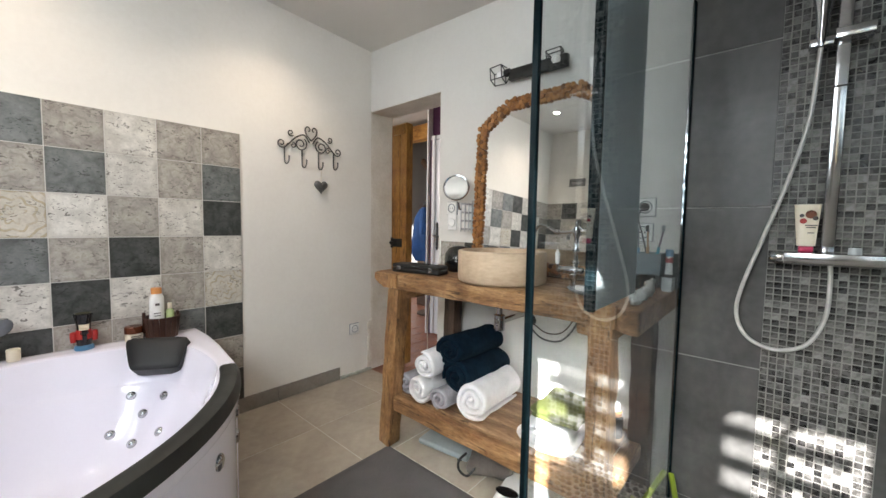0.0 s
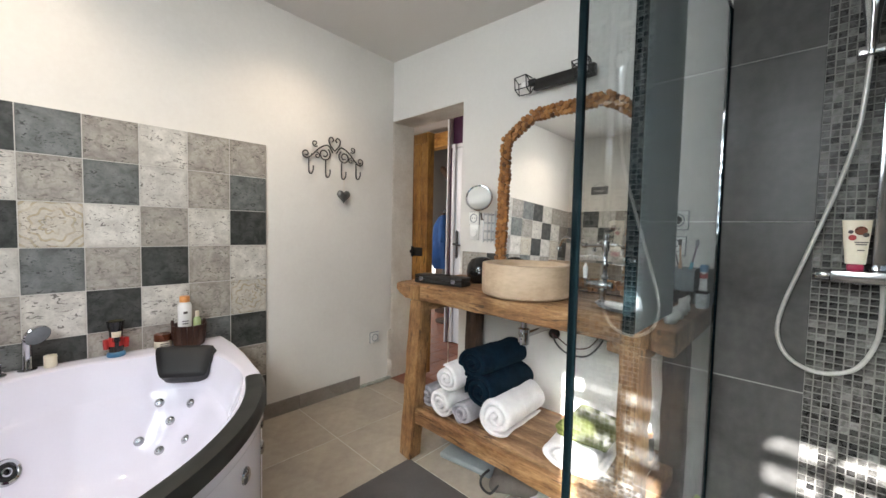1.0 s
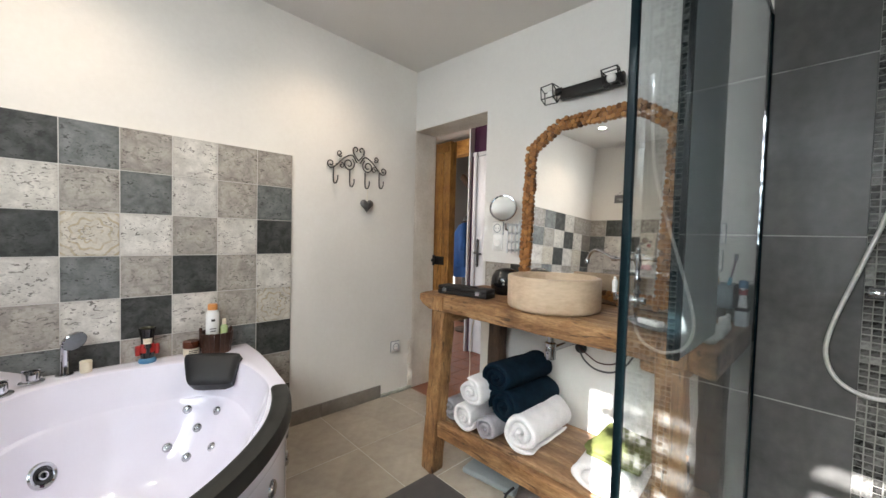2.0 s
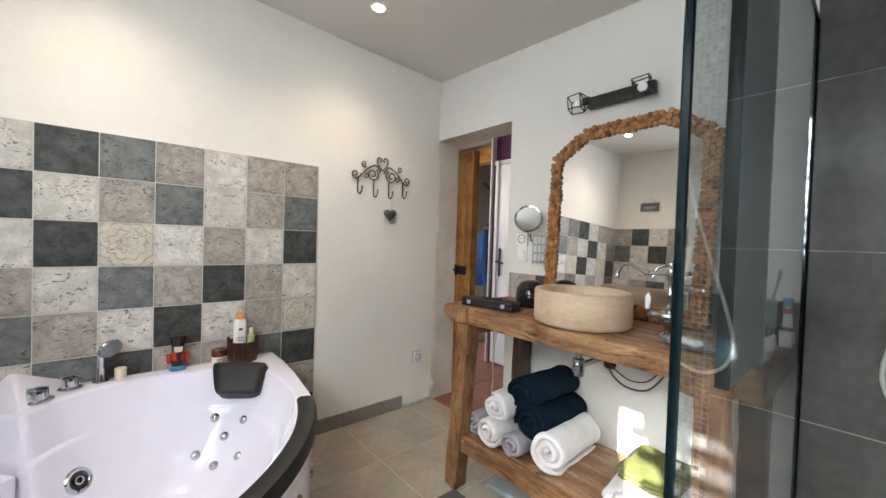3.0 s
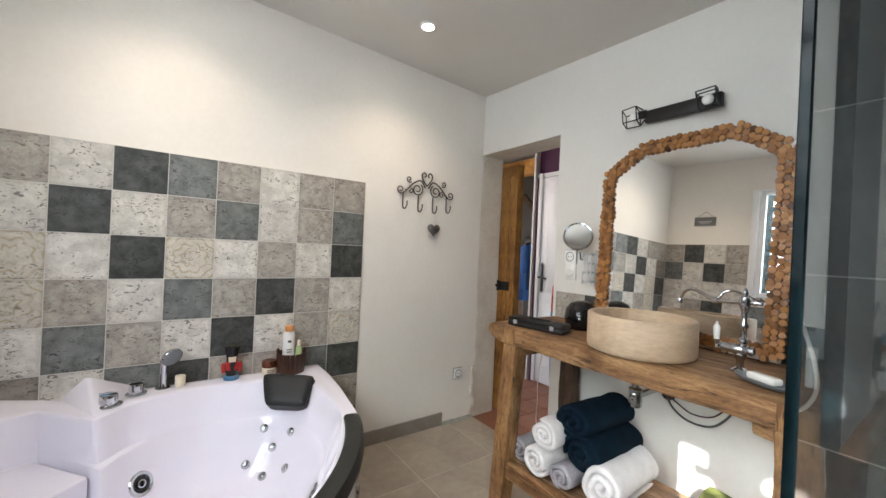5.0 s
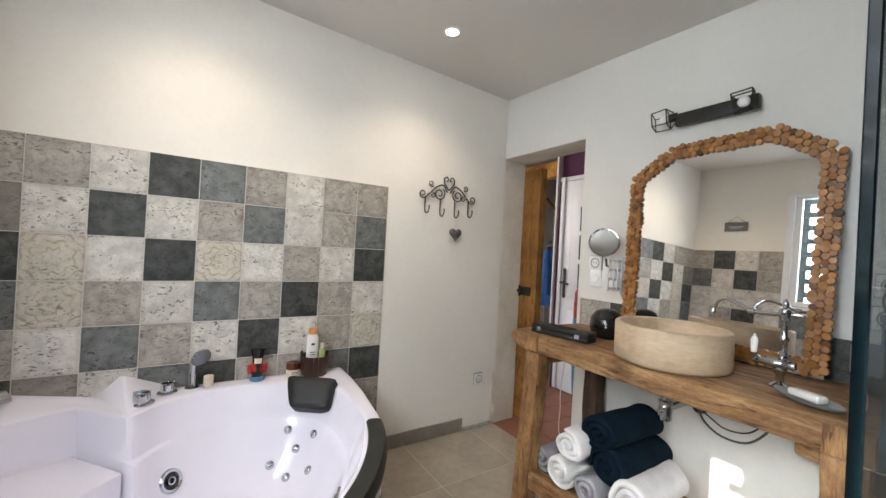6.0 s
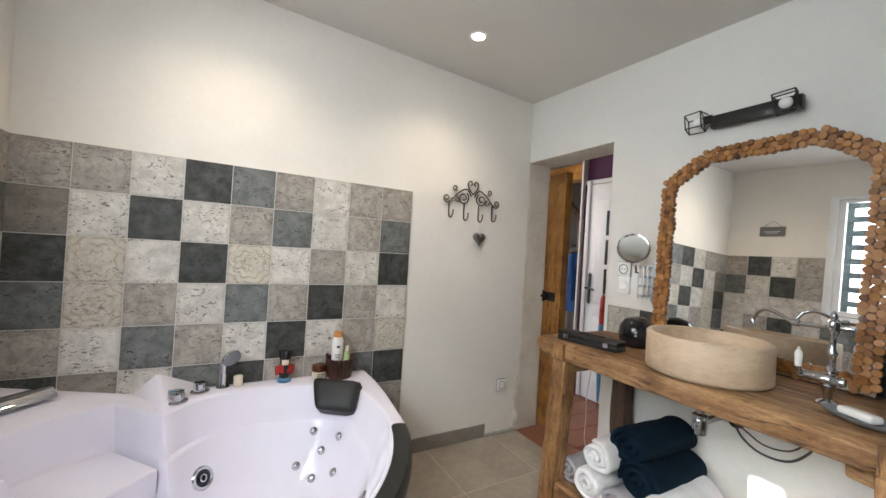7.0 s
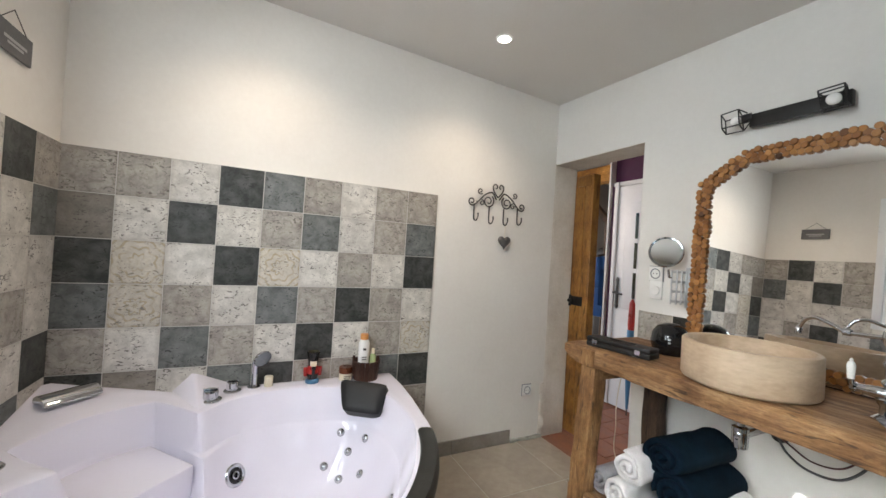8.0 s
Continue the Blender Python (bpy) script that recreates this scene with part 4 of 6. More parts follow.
        part("apron_seam", tube([(BX + u, BY + v, 0.01), (BX + u, BY + v, RIM - 0.06)], 0.006, 8), ACRYLIC, th)
    for a, z in ((73, 0.42), (68, 0.36), (52, 0.42), (40, 0.42)):
        u, v = 0.54 + 0.957 * math.cos(radians(a)), 0.54 + 0.957 * math.sin(radians(a))
        m = Matrix.Translation((BX + u, BY + v, z)) @ Vector((math.cos(radians(a)), math.sin(radians(a)), 0)).to_track_quat("Z", "Y").to_matrix().to_4x4()
        part("apron_light", lathe([(0, 0.012), (0.018, 0.011), (0.026, 0.006), (0.027, 0.0)], (0, 0, 0), 20, m), CHROME, th)
    # grip rail along the front
    gb = bmesh.new()
    sect = [(0.904, 0.004), (0.909, 0.014), (0.921, 0.018), (0.945, 0.018), (0.963, 0.014), (0.974, -0.004), (0.976, -0.03), (0.972, -0.034)]
    rows = []
    for k in range(61):
        a = radians(76.4 - 62.8 * k / 60)
        rows.append([gb.verts.new((BX + 0.54 + r * math.cos(a), BY + 0.54 + r * math.sin(a), RIM + z)) for r, z in sect])
    for a, b in zip(rows, rows[1:]):
        for k in range(len(sect) - 1):
            gb.faces.new((a[k], b[k], b[k + 1], a[k + 1]))
    gb.faces.new(rows[0]), gb.faces.new(rows[-1][::-1])
    bmesh.ops.recalc_face_normals(gb, faces=list(gb.faces))
    part("grip_rail", gb, CHARCOAL, th, "charcoal rubber grip rail")

    def wall_point(ang, dz):
        k = int(round(ang / (2 * math.pi) * N)) % N
        prev = (0.0, 0.0)
        for q in ((0.016, 0.0),) + depth:
            if q[0] >= dz:
                f = (dz - prev[0]) / max(1e-6, q[0] - prev[0])
                ins = prev[1] + f * (q[1] - prev[1])
                break
            prev = q
        r = ri[k] - inset(k, dz, ins)
        return Vector((BX + C.x + r * math.cos(ang), BY + C.y + r * math.sin(ang), RIM - dz))

    def on_wall(x, y, z):
        ang = math.atan2(y - BY - C.y, x - BX - C.x) % (2 * math.pi)
        dz = RIM - z
        p = wall_point(ang, dz)
        t1 = wall_point(ang + 0.06, dz) - wall_point(ang - 0.06, dz)
        t2 = wall_point(ang, dz + 0.03) - wall_point(ang, dz - 0.03)
        nrm = t1.cross(t2).normalized()
        if nrm.z < 0:
            nrm = -nrm
        return Matrix.Translation(p) @ nrm.to_track_quat("Z", "Y").to_matrix().to_4x4()

    for x, y, z in ((0.26, -1.553, 0.376), (0.345, -1.449, 0.371), (0.316, -1.523, 0.302), (0.294, -1.621, 0.246), (0.352, -1.554, 0.205), (0.425, -1.48, 0.249)):
        m = on_wall(x, y, z)
        jet = part("jet", lathe([(0.019, -0.003), (0.0195, 0.003), (0.015, 0.009), (0.009, 0.011), (0.007, 0.009)], (0, 0, 0), 20, m), CHROME, th)
        part("nozzle", lathe([(0, 0.0125), (0.005, 0.0115), (0.007, 0.0085)], (0, 0, 0), 12, m), CHROME, jet)
    for x, y, z in ((0.295, -2.009, 0.287), (0.757, -2.475, 0.287), (0.62, -2.30, 0.24), (0.50, -2.08, 0.24), (1.2, -1.55, 0.33), (0.86, -1.42, 0.36)):
        m = on_wall(x, y, z)
        jet = part("large_jet", lathe([(0.048, -0.006), (0.048, 0.005), (0.042, 0.011), (0.034, 0.010), (0.029, 0.002), (0.018, 0.001)], (0, 0, 0), 28, m), CHROME, th)
        part("socket", lathe([(0.0, 0.0015), (0.029, 0.0022)], (0, 0, 0), 24, m), BLACK_GLOSS, jet)
        part("nozzle", lathe([(0.016, 0.0015), (0.016, 0.010), (0.011, 0.012), (0.008, 0.006)], (0, 0, 0), 20, m), CHROME, jet)
    # head rest
    pil = bmesh.new()
    bmesh.ops.create_grid(pil, x_segments=14, y_segments=14, size=0.5)
    tl, tr, br, bl = Vector((0.186, -1.554, 0.633)), Vector((0.329, -1.337, 0.633)), Vector((0.407, -1.399, 0.514)), Vector((0.298, -1.560, 0.514))
    face = (tr - tl).cross(tl - bl).normalized()
    if face.x < 0:
        face = -face
    for v in pil.verts:
        u, w = v.co.x * 2, v.co.y * 2
        uu, ww = (u * (1 - 0.07 * abs(w) ** 6) + 1) / 2, (w * (1 - 0.07 * abs(u) ** 6) + 1) / 2
        p = bl.lerp(br, uu).lerp(tl.lerp(tr, uu), ww)
        v.co = p - face * (0.012 * max(abs(u), abs(w)) ** 7 + 0.006 * (u * u + w * w) * 0.5)
    bot = bmesh.ops.extrude_face_region(pil, geom=list(pil.faces))
    for v in [g for g in bot["geom"] if isinstance(g, bmesh.types.BMVert)]:
        v.co -= face * 0.075
    bmesh.ops.recalc_face_normals(pil, faces=list(pil.faces))
    part("head_rest", pil, BLACK_FOAM, th, "padded black head rest")
    fit = part("suction_fitting", lathe([(0.036, 0.0), (0.036, 0.004), (0.030, 0.010), (0.020, 0.010), (0.017, 0.006), (0, 0.006)], (BX + 0.56, BY + 0.092, RIM), 28), STEEL, th)
    part("centre", lathe([(0.012, 0.0065), (0.011, 0.009), (0, 0.0095)], (BX + 0.56, BY + 0.092, RIM), 18), BLACK_GLOSS, fit)
    # controls, hand shower and waterfall spout on the deck
    for x, y, r in ((0.183, -2.132, 0.031), (0.087, -2.05, 0.027)):
        kn = part("control_knob", lathe([(r * 1.5, 0.0), (r * 1.5, 0.004), (r * 1.3, 0.007), (r, 0.008), (r, 0.042), (r * 0.94, 0.047), (0, 0.047)], (x, y, RIM + 0.003), 28), CHROME, th)
        part("grip", box((x - 0.004, y - r, RIM + 0.0505), (x + 0.004, y + r, RIM + 0.056), 0.001, 1), CHROME, kn)
    hs = part("hand_shower", lathe([(0.030, 0), (0.030, 0.004), (0.017, 0.008), (0.015, 0.014), (0.0155, 0.10), (0.014, 0.135), (0.0, 0.136)], (0.052, -1.955, RIM), 20), CHROME, th, "chrome hand shower in its holder")
    hm = Matrix.Translation((0.082, -1.925, RIM + 0.152)) @ Vector((0.72, 0.42, -0.34)).to_track_quat("Z", "Y").to_matrix().to_4x4()
    hd = part("shower_head", lathe([(0, -0.024), (0.024, -0.020), (0.042, -0.004), (0.045, 0.005), (0.042, 0.010)], (0, 0, 0), 26, hm), CHROME, hs)
    part("spray_plate", lathe([(0, 0.0115), (0.038, 0.0105), (0.042, 0.008)], (0, 0, 0), 26, hm), GREY_PLASTIC, hd)
    sp = bmesh.new()
    pr = [(-0.032, 0.0), (-0.03, 0.02), (-0.012, 0.034), (0.014, 0.034), (0.042, 0.02), (0.05, 0.008), (0.048, 0.002), (0.03, 0.012), (-0.008, 0.014), (-0.016, 0.0)]
    a = [sp.verts.new((p, -0.095, z)) for p, z in pr]
    b = [sp.verts.new((p, 0.095, z)) for p, z in pr]
    for k in range(len(pr)):
        j = (k + 1) % len(pr)
        sp.faces.new((a[k], a[j], b[j], b[k]))
    sp.faces.new(a[::-1]), sp.faces.new(b)
    bmesh.ops.recalc_face_normals(sp, faces=list(sp.faces))
    turn(sp, Matrix.Translation((BX + 0.12, BY + 0.12, 0.632)) @ pose(0, 0, 0, 0, 0, 45) @ pose(0, 0, 0, 0, 8, 0))
    part("waterfall_spout", sp, CHROME, th, "wide chrome waterfall spout", angle=50)


bath()


# ---- things on the bath's deck ----
def jar(name, at, r, h, body, lid, label, lid_label, lid_h=0.2):
    th = empty(name, at, label, "jar")
    part("body", lathe([(0, 0), (r * 0.92, 0), (r, 0.004), (r, h * (1 - lid_h) - 0.003), (r * 0.9, h * (1 - lid_h)), (0, h * (1 - lid_h))], at, 24), body, th)
    part("lid", lathe([(0, 0), (r * 1.03, 0.0), (r * 1.03, h * lid_h - 0.004), (r * 0.97, h * lid_h), (0, h * lid_h)], (at[0], at[1], at[2] + h * (1 - lid_h) + 0.0006), 24), lid, th, lid_label)
    return th


DECK = RIM + 0.001
jar("candle", (0.06, -1.888, DECK), 0.021, 0.05, CREAM, CREAM, "small cream candle on the bath deck", "pale wax top", 0.2)
cj = jar("cream_jar", (0.066, -1.497, DECK), 0.036, 0.072, CREAM, AMBER, "cream pot with copper-coloured lid on the bath", "copper-coloured lid", 0.45)
for k in range(3):
    part("print", box((0.1012, -1.513, DECK + 0.008 + k * 0.009), (0.1022, -1.483 + 0.004 * k, DECK + 0.012 + k * 0.009)), DARK_TEXT, cj)

# carved soldier figure, one plain mesh
fig = bmesh.new()
fx, fy = 0.06, -1.674
merge(fig, lathe([(0, 0), (0.034, 0), (0.036, 0.006), (0.034, 0.016), (0.026, 0.022), (0.026, 0.03), (0.030, 0.05), (0.031, 0.075), (0.025, 0.092), (0.024, 0.098), (0.026, 0.118), (0.028, 0.124), (0.030, 0.14), (0.034, 0.163), (0.030, 0.166), (0.026, 0.158), (0, 0.156)], (fx, fy, DECK), 24))
for s in (-1, 1):
    merge(fig, lathe([(0, 0), (0.010, 0.004), (0.012, 0.03), (0.011, 0.048), (0, 0.052)], (fx + 0.004, fy + s * 0.036, DECK + 0.034), 14))
box((fx + 0.018, fy - 0.012, DECK + 0.072), (fx + 0.036, fy + 0.012, DECK + 0.098), 0.004, 2, bm=fig)
box((fx + 0.026, fy - 0.016, DECK + 0.104), (fx + 0.033, fy + 0.016, DECK + 0.112), 0.002, 1, bm=fig)
doll = solid("nutcracker_figure", fig, RED, "small painted wooden nutcracker in red, black and blue", "figurine")
for m in (BLUE, BLACK_GLOSS, CREAM):
    doll.data.materials.append(m)
doll.data.materials.append(GOLD)
for p in doll.data.polygons:
    z, y, x = p.center.z + doll.location.z - DECK, p.center.y, p.center.x
    if z < 0.02:
        k = 1
    elif z < 0.034:
        k = 2
    elif z < 0.092:
        k = 2 if abs(y) < 0.011 and x > 0 or z < 0.05 and abs(y) < 0.026 else 0
    elif z < 0.122:
        k = 3 if x > 0.004 and abs(y) < 0.019 and z < 0.118 else 2
    else:
        k = 4 if z > 0.155 and p.normal.z < 0.5 else 2
    p.material_index = k

tub = empty("wooden_tub", (0.075, -1.385, DECK), "dark stained wooden tub holding bath bottles", "tub")
for k in range(18):
    a = 2 * math.pi * k / 18
    st = box((-0.0118, -0.004, 0), (0.0118, 0.004, 0.108), 0.0015, 1)
    turn(st, Matrix.Translation((0.075, -1.385, DECK)) @ pose(0, 0, 0, 0, 0, math.degrees(a)) @ Matrix.Translation((0, 0.062, 0)) @ pose(0, 0, 0, -6, 0, 0))
    part("stave", st, STAVE, tub)
part("bottom", lathe([(0, 0.004), (0.060, 0.004), (0.060, 0.012), (0, 0.012)], (0.075, -1.385, DECK), 24), STAVE, tub)
for y, h in ((-1.458, 0.135), (-1.318, 0.125)):
    part("ear", box((0.070, y - 0.007, DECK + 0.03), (0.082, y + 0.007, DECK + h), 0.003, 1), STAVE, tub)
bt = empty("shampoo_bottle", (0.075, -1.405, DECK + 0.014), "white plastic bottle with orange cap in the tub", "bottle")
bb = lathe([(0, 0), (0.026, 0.0), (0.028, 0.006), (0.028, 0.19), (0.022, 0.206), (0.018, 0.21), (0, 0.21)], (0, 0, 0), 24)
part("body", turn(bb, Matrix.Translation((0.078, -1.405, DECK + 0.014)) @ Matrix.Diagonal((0.75, 1.12, 1.0, 1))), PLASTIC, bt)
part("cap", lathe([(0, 0), (0.0225, 0), (0.0225, 0.026), (0.020, 0.03), (0, 0.03)], (0.078, -1.405, DECK + 0.2246), 22), ORANGE, bt, "orange flip cap")
for z, w in ((0.165, 0.010), (0.125, 0.016), (0.112, 0.014), (0.09, 0.012)):
    part("print", box((0.0985, -1.405 - w, DECK + z), (0.0998, -1.405 + w * 0.8, DECK + z + (0.012 if z > 0.16 else 0.004))), DARK_TEXT, bt)
ob2 = empty("oil_bottle", (0.085, -1.352, DECK + 0.014), "small greenish glass bottle with pale cap", "bottle")
part("body", lathe([(0, 0), (0.017, 0), (0.018, 0.004), (0.018, 0.115), (0.009, 0.128), (0, 0.128)], (0.085, -1.352, DECK + 0.014), 18), OIL, ob2)
part("cap", lathe([(0, 0), (0.0095, 0), (0.0095, 0.028), (0, 0.03)], (0.085, -1.352, DECK + 0.1425), 16), CREAM, ob2)


# ---- wall hooks ----
def hooks():
    th = empty("hook_rack", (0.0, -0.515, 1.62), "scrolled wrought iron rack with four hooks", "hook rack")
    c0, z0 = -0.517, 1.666

    def curl(cy, cz, r, start, turns, sign):
        n = int(26 * turns)
        return [(0.016, cy + sign * r * (1 - 0.72 * k / n) * math.cos(start + 2 * math.pi * turns * k / n), cz + r * (1 - 0.72 * k / n) * math.sin(start + 2 * math.pi * turns * k / n)) for k in range(n + 1)]

    bm = bmesh.new()
    for s in (-1, 1):
        tube(smooth_line([(0.016, c0 + s * 0.012, z0 + 0.045), (0.016, c0 + s * 0.05, z0 + 0.09), (0.016, c0 + s * 0.105, z0 + 0.068), (0.016, c0 + s * 0.155, z0 + 0.02), (0.016, c0 + s * 0.19, z0 - 0.012)], 8), 0.0048, 8, bm)
        tube(curl(c0 + s * 0.075, z0 + 0.028, 0.045, 2.2, 1.5, s), 0.0042, 8, bm)
        tube(curl(c0 + s * 0.205, z0 + 0.015, 0.028, -2.0, 1.2, s), 0.0042, 8, bm)
        tube(curl(c0 + s * 0.142, z0 + 0.09, 0.022, -2.4, 1.2, s), 0.0038, 8, bm)
        tube(curl(c0 + s * 0.128, z0 + 0.012, 0.02, 1.4, 1.1, s), 0.0036, 8, bm)
        tube(smooth_line([(0.016, c0, z0 + 0.06), (0.016, c0 + s * 0.035, z0 + 0.10), (0.016, c0 + s * 0.042, z0 + 0.135), (0.016, c0 + s * 0.022, z0 + 0.15), (0.016, c0 + s * 0.008, z0 + 0.133), (0.016, c0 + s * 0.018, z0 + 0.120)], 7), 0.0046, 8, bm)
    part("scrollwork", bm, IRON, th)
    for k, y in enumerate((-0.185, -0.065, 0.055, 0.172)):
        yy = c0 + y
        zt = z0 + (0.0 if k in (0, 3) else -0.012)
        h = part("hook", tube(smooth_line([(0.014, yy, zt), (0.014, yy, zt - 0.07), (0.018, yy + 0.002, zt - 0.105), (0.036, yy + 0.008, zt - 0.112), (0.046, yy + 0.014, zt - 0.09), (0.044, yy + 0.016, zt - 0.068)], 6), 0.0046, 8), IRON, th)
        part("tip", lathe([(0, -0.007), (0.007, 0), (0, 0.007)], (0.044, yy + 0.016, zt - 0.066), 10), IRON, h)
    for y in (-0.16, 0.16):
        part("stand_off", beam((0.0, c0 + y, z0 + 0.018), (0.014, c0 + y, z0 + 0.018), 0.008, 0.008, 0.001), IRON, th)
    hp = empty("heart_pendant", (0.03, -0.455, 1.43), "grey metal heart on a string from the rack", "pendant")
    hb = bmesh.new()
    outline = []
    for k in range(40):
        t = 2 * math.pi * k / 40
        outline.append((16 * math.sin(t) ** 3 / 16 * 0.052, (13 * math.cos(t) - 5 * math.cos(2 * t) - 2 * math.cos(3 * t) - math.cos(4 * t)) / 16 * 0.050))
    layers = []
    for d, s in ((0.012, 0.55), (0.02, 0.8), (0.024, 0.97), (0.028, 1.0), (0.034, 0.95), (0.043, 0.7), (0.047, 0.35)):
        layers.append([hb.verts.new((d, -0.452 + p * s, 1.426 + q * s)) for p, q in outline])
    for a, b in zip(layers, layers[1:]):
        for k in range(40):
            hb.faces.new((a[k], a[(k + 1) % 40], b[(k + 1) % 40], b[k]))
    hb.faces.new(layers[0]), hb.faces.new(layers[-1])
    bmesh.ops.recalc_face_normals(hb, faces=list(hb.faces))
    part("heart", hb, ZINC, hp)
    part("string", tube([(0.030, -0.453, 1.45), (0.034, -0.452, 1.56)], 0.0018, 6), CREAM, hp)


hooks()


def socket(name, at, facing, label, w=0.078):
    """A white flush wall socket; facing x or y."""
    th = empty(name, at, label, "socket")
    m = Matrix.Translation(at) @ (pose(0, 0, 0, 0, 0, 90) if facing == "x" else Matrix())
    # grey surround: the plate's thin shadow outline, put into colour
    part("frame", turn(box((-w / 2 - 0.0028, -0.005, -w / 2 - 0.0028), (w / 2 + 0.0028, 0.0, w / 2 + 0.0028), 0.001, 1), m), GREY_PLASTIC, th)
    part("plate", turn(box((-w / 2, -0.013, -w / 2), (w / 2, -0.0055, w / 2), 0.003, 2), m), PLASTIC, th)
    ringm = m @ pose(0, -0.0131, 0, 90, 0, 0)
    # grey collar stands for the shade in the sunken well
    part("collar", lathe([(0.0285, 0.0), (0.0285, 0.002), (0.0245, 0.0025), (0.0235, 0.0)], (0, 0, 0), 28, ringm), GREY_PLASTIC, th)
    part("well", lathe([(0.0235, 0.0), (0.0225, 0.0022), (0.020, 0.0022), (0.0195, 0.0005), (0.0, 0.0004)], (0, 0, 0), 26, ringm), PLASTIC, th)
    for dx in (-0.0095, 0.0095):
        part("contact", lathe([(0, 0.0006), (0.003, 0.0009), (0.0034, 0.0004)], (0, 0, 0), 10, ringm @ Matrix.Translation((dx, 0, 0.0008))), DARK_TEXT, th)
    return th


socket("wall_socket", (0.0, -0.160, 0.363), "x", "white flush socket low on the wall")
socket("wall_socket", (0.845, 0.0, 1.282), "y", "white socket beside the shaving mirror")
sw = empty("light_switch", (0.847, 0.0, 1.18), "white rotary switch plate below the socket", "switch")
part("plate", box((0.811, -0.009, 1.144), (0.883, 0.0, 1.244), 0.003, 2), PLASTIC, sw)
part("button", lathe([(0.026, 0), (0.026, 0.004), (0.024, 0.006), (0, 0.006)], (0.847, -0.0092, 1.19), 24, pose(0, 0, 0, 90, 0, 0)), PLASTIC, sw)
socket("wall_socket", (1.962, 0.0, 1.266), "y", "white socket above the washstand with a plug")
socket("wall_socket", (1.956, 0.0, 1.155), "y", "white socket low above the washstand")
pl = empty("plug_cable", (1.955, -0.03, 1.266), "black plug with cable hanging to the washstand", "cable")
part("plug", lathe([(0, 0), (0.018, 0.001), (0.018, 0.02), (0.008, 0.034), (0, 0.034)], (1.962, -0.0135, 1.266), 16, pose(0, 0, 0, 90, 0, 0)), BLACK_METAL, pl)
part("cord", tube(smooth_line([(1.962, -0.046, 1.266), (1.948, -0.06, 1.22), (1.965, -0.06, 1.15), (1.99, -0.08, 1.06), (2.0, -0.1, 0.935)], 8), 0.003, 7), CABLE, pl)

# recessed ceiling spots
for sx, sy in SPOTS:
    cz = ceil_z(sx, sy)
    th = empty("ceiling_spot", (sx, sy, cz), "round white recessed ceiling spot, lit", "ceiling light", "ceiling spots")
    part("ring", lathe([(0.031, 0), (0.043, -0.001), (0.044, 0.0), (0.044, -0.004), (0.038, -0.008), (0.031, -0.006)], (sx, sy, cz), 32), PLASTIC, th)
    part("lens", lathe([(0, -0.005), (0.031, -0.005)], (sx, sy, cz), 32), SPOT_GLOW, th, "glowing lens")

# small board on the window wall
sg = empty("wall_sign", (0.39, Y_C, 1.94), "small slate-grey board hung on a string, writing unreadable", "sign")
part("board", box((0.288, Y_C + 0.004, 1.895), (0.495, Y_C + 0.014, 1.99), 0.002, 1), SLATE_SIGN, sg)
part("print", box((0.325, Y_C + 0.0143, 1.936), (0.458, Y_C + 0.0152, 1.946)), GREY_PRINT, sg)
part("print", box((0.345, Y_C + 0.0143, 1.922), (0.438, Y_C + 0.0152, 1.930)), GREY_PRINT, sg)
part("string", tube([(0.315, Y_C + 0.008, 1.99), (0.392, Y_C + 0.006, 2.05), (0.468, Y_C + 0.008, 1.99)], 0.0018, 6), DARK_TEXT, sg)


# ---- washstand of old timber ----
TOP, SHELF_Z = 0.915, 0.272


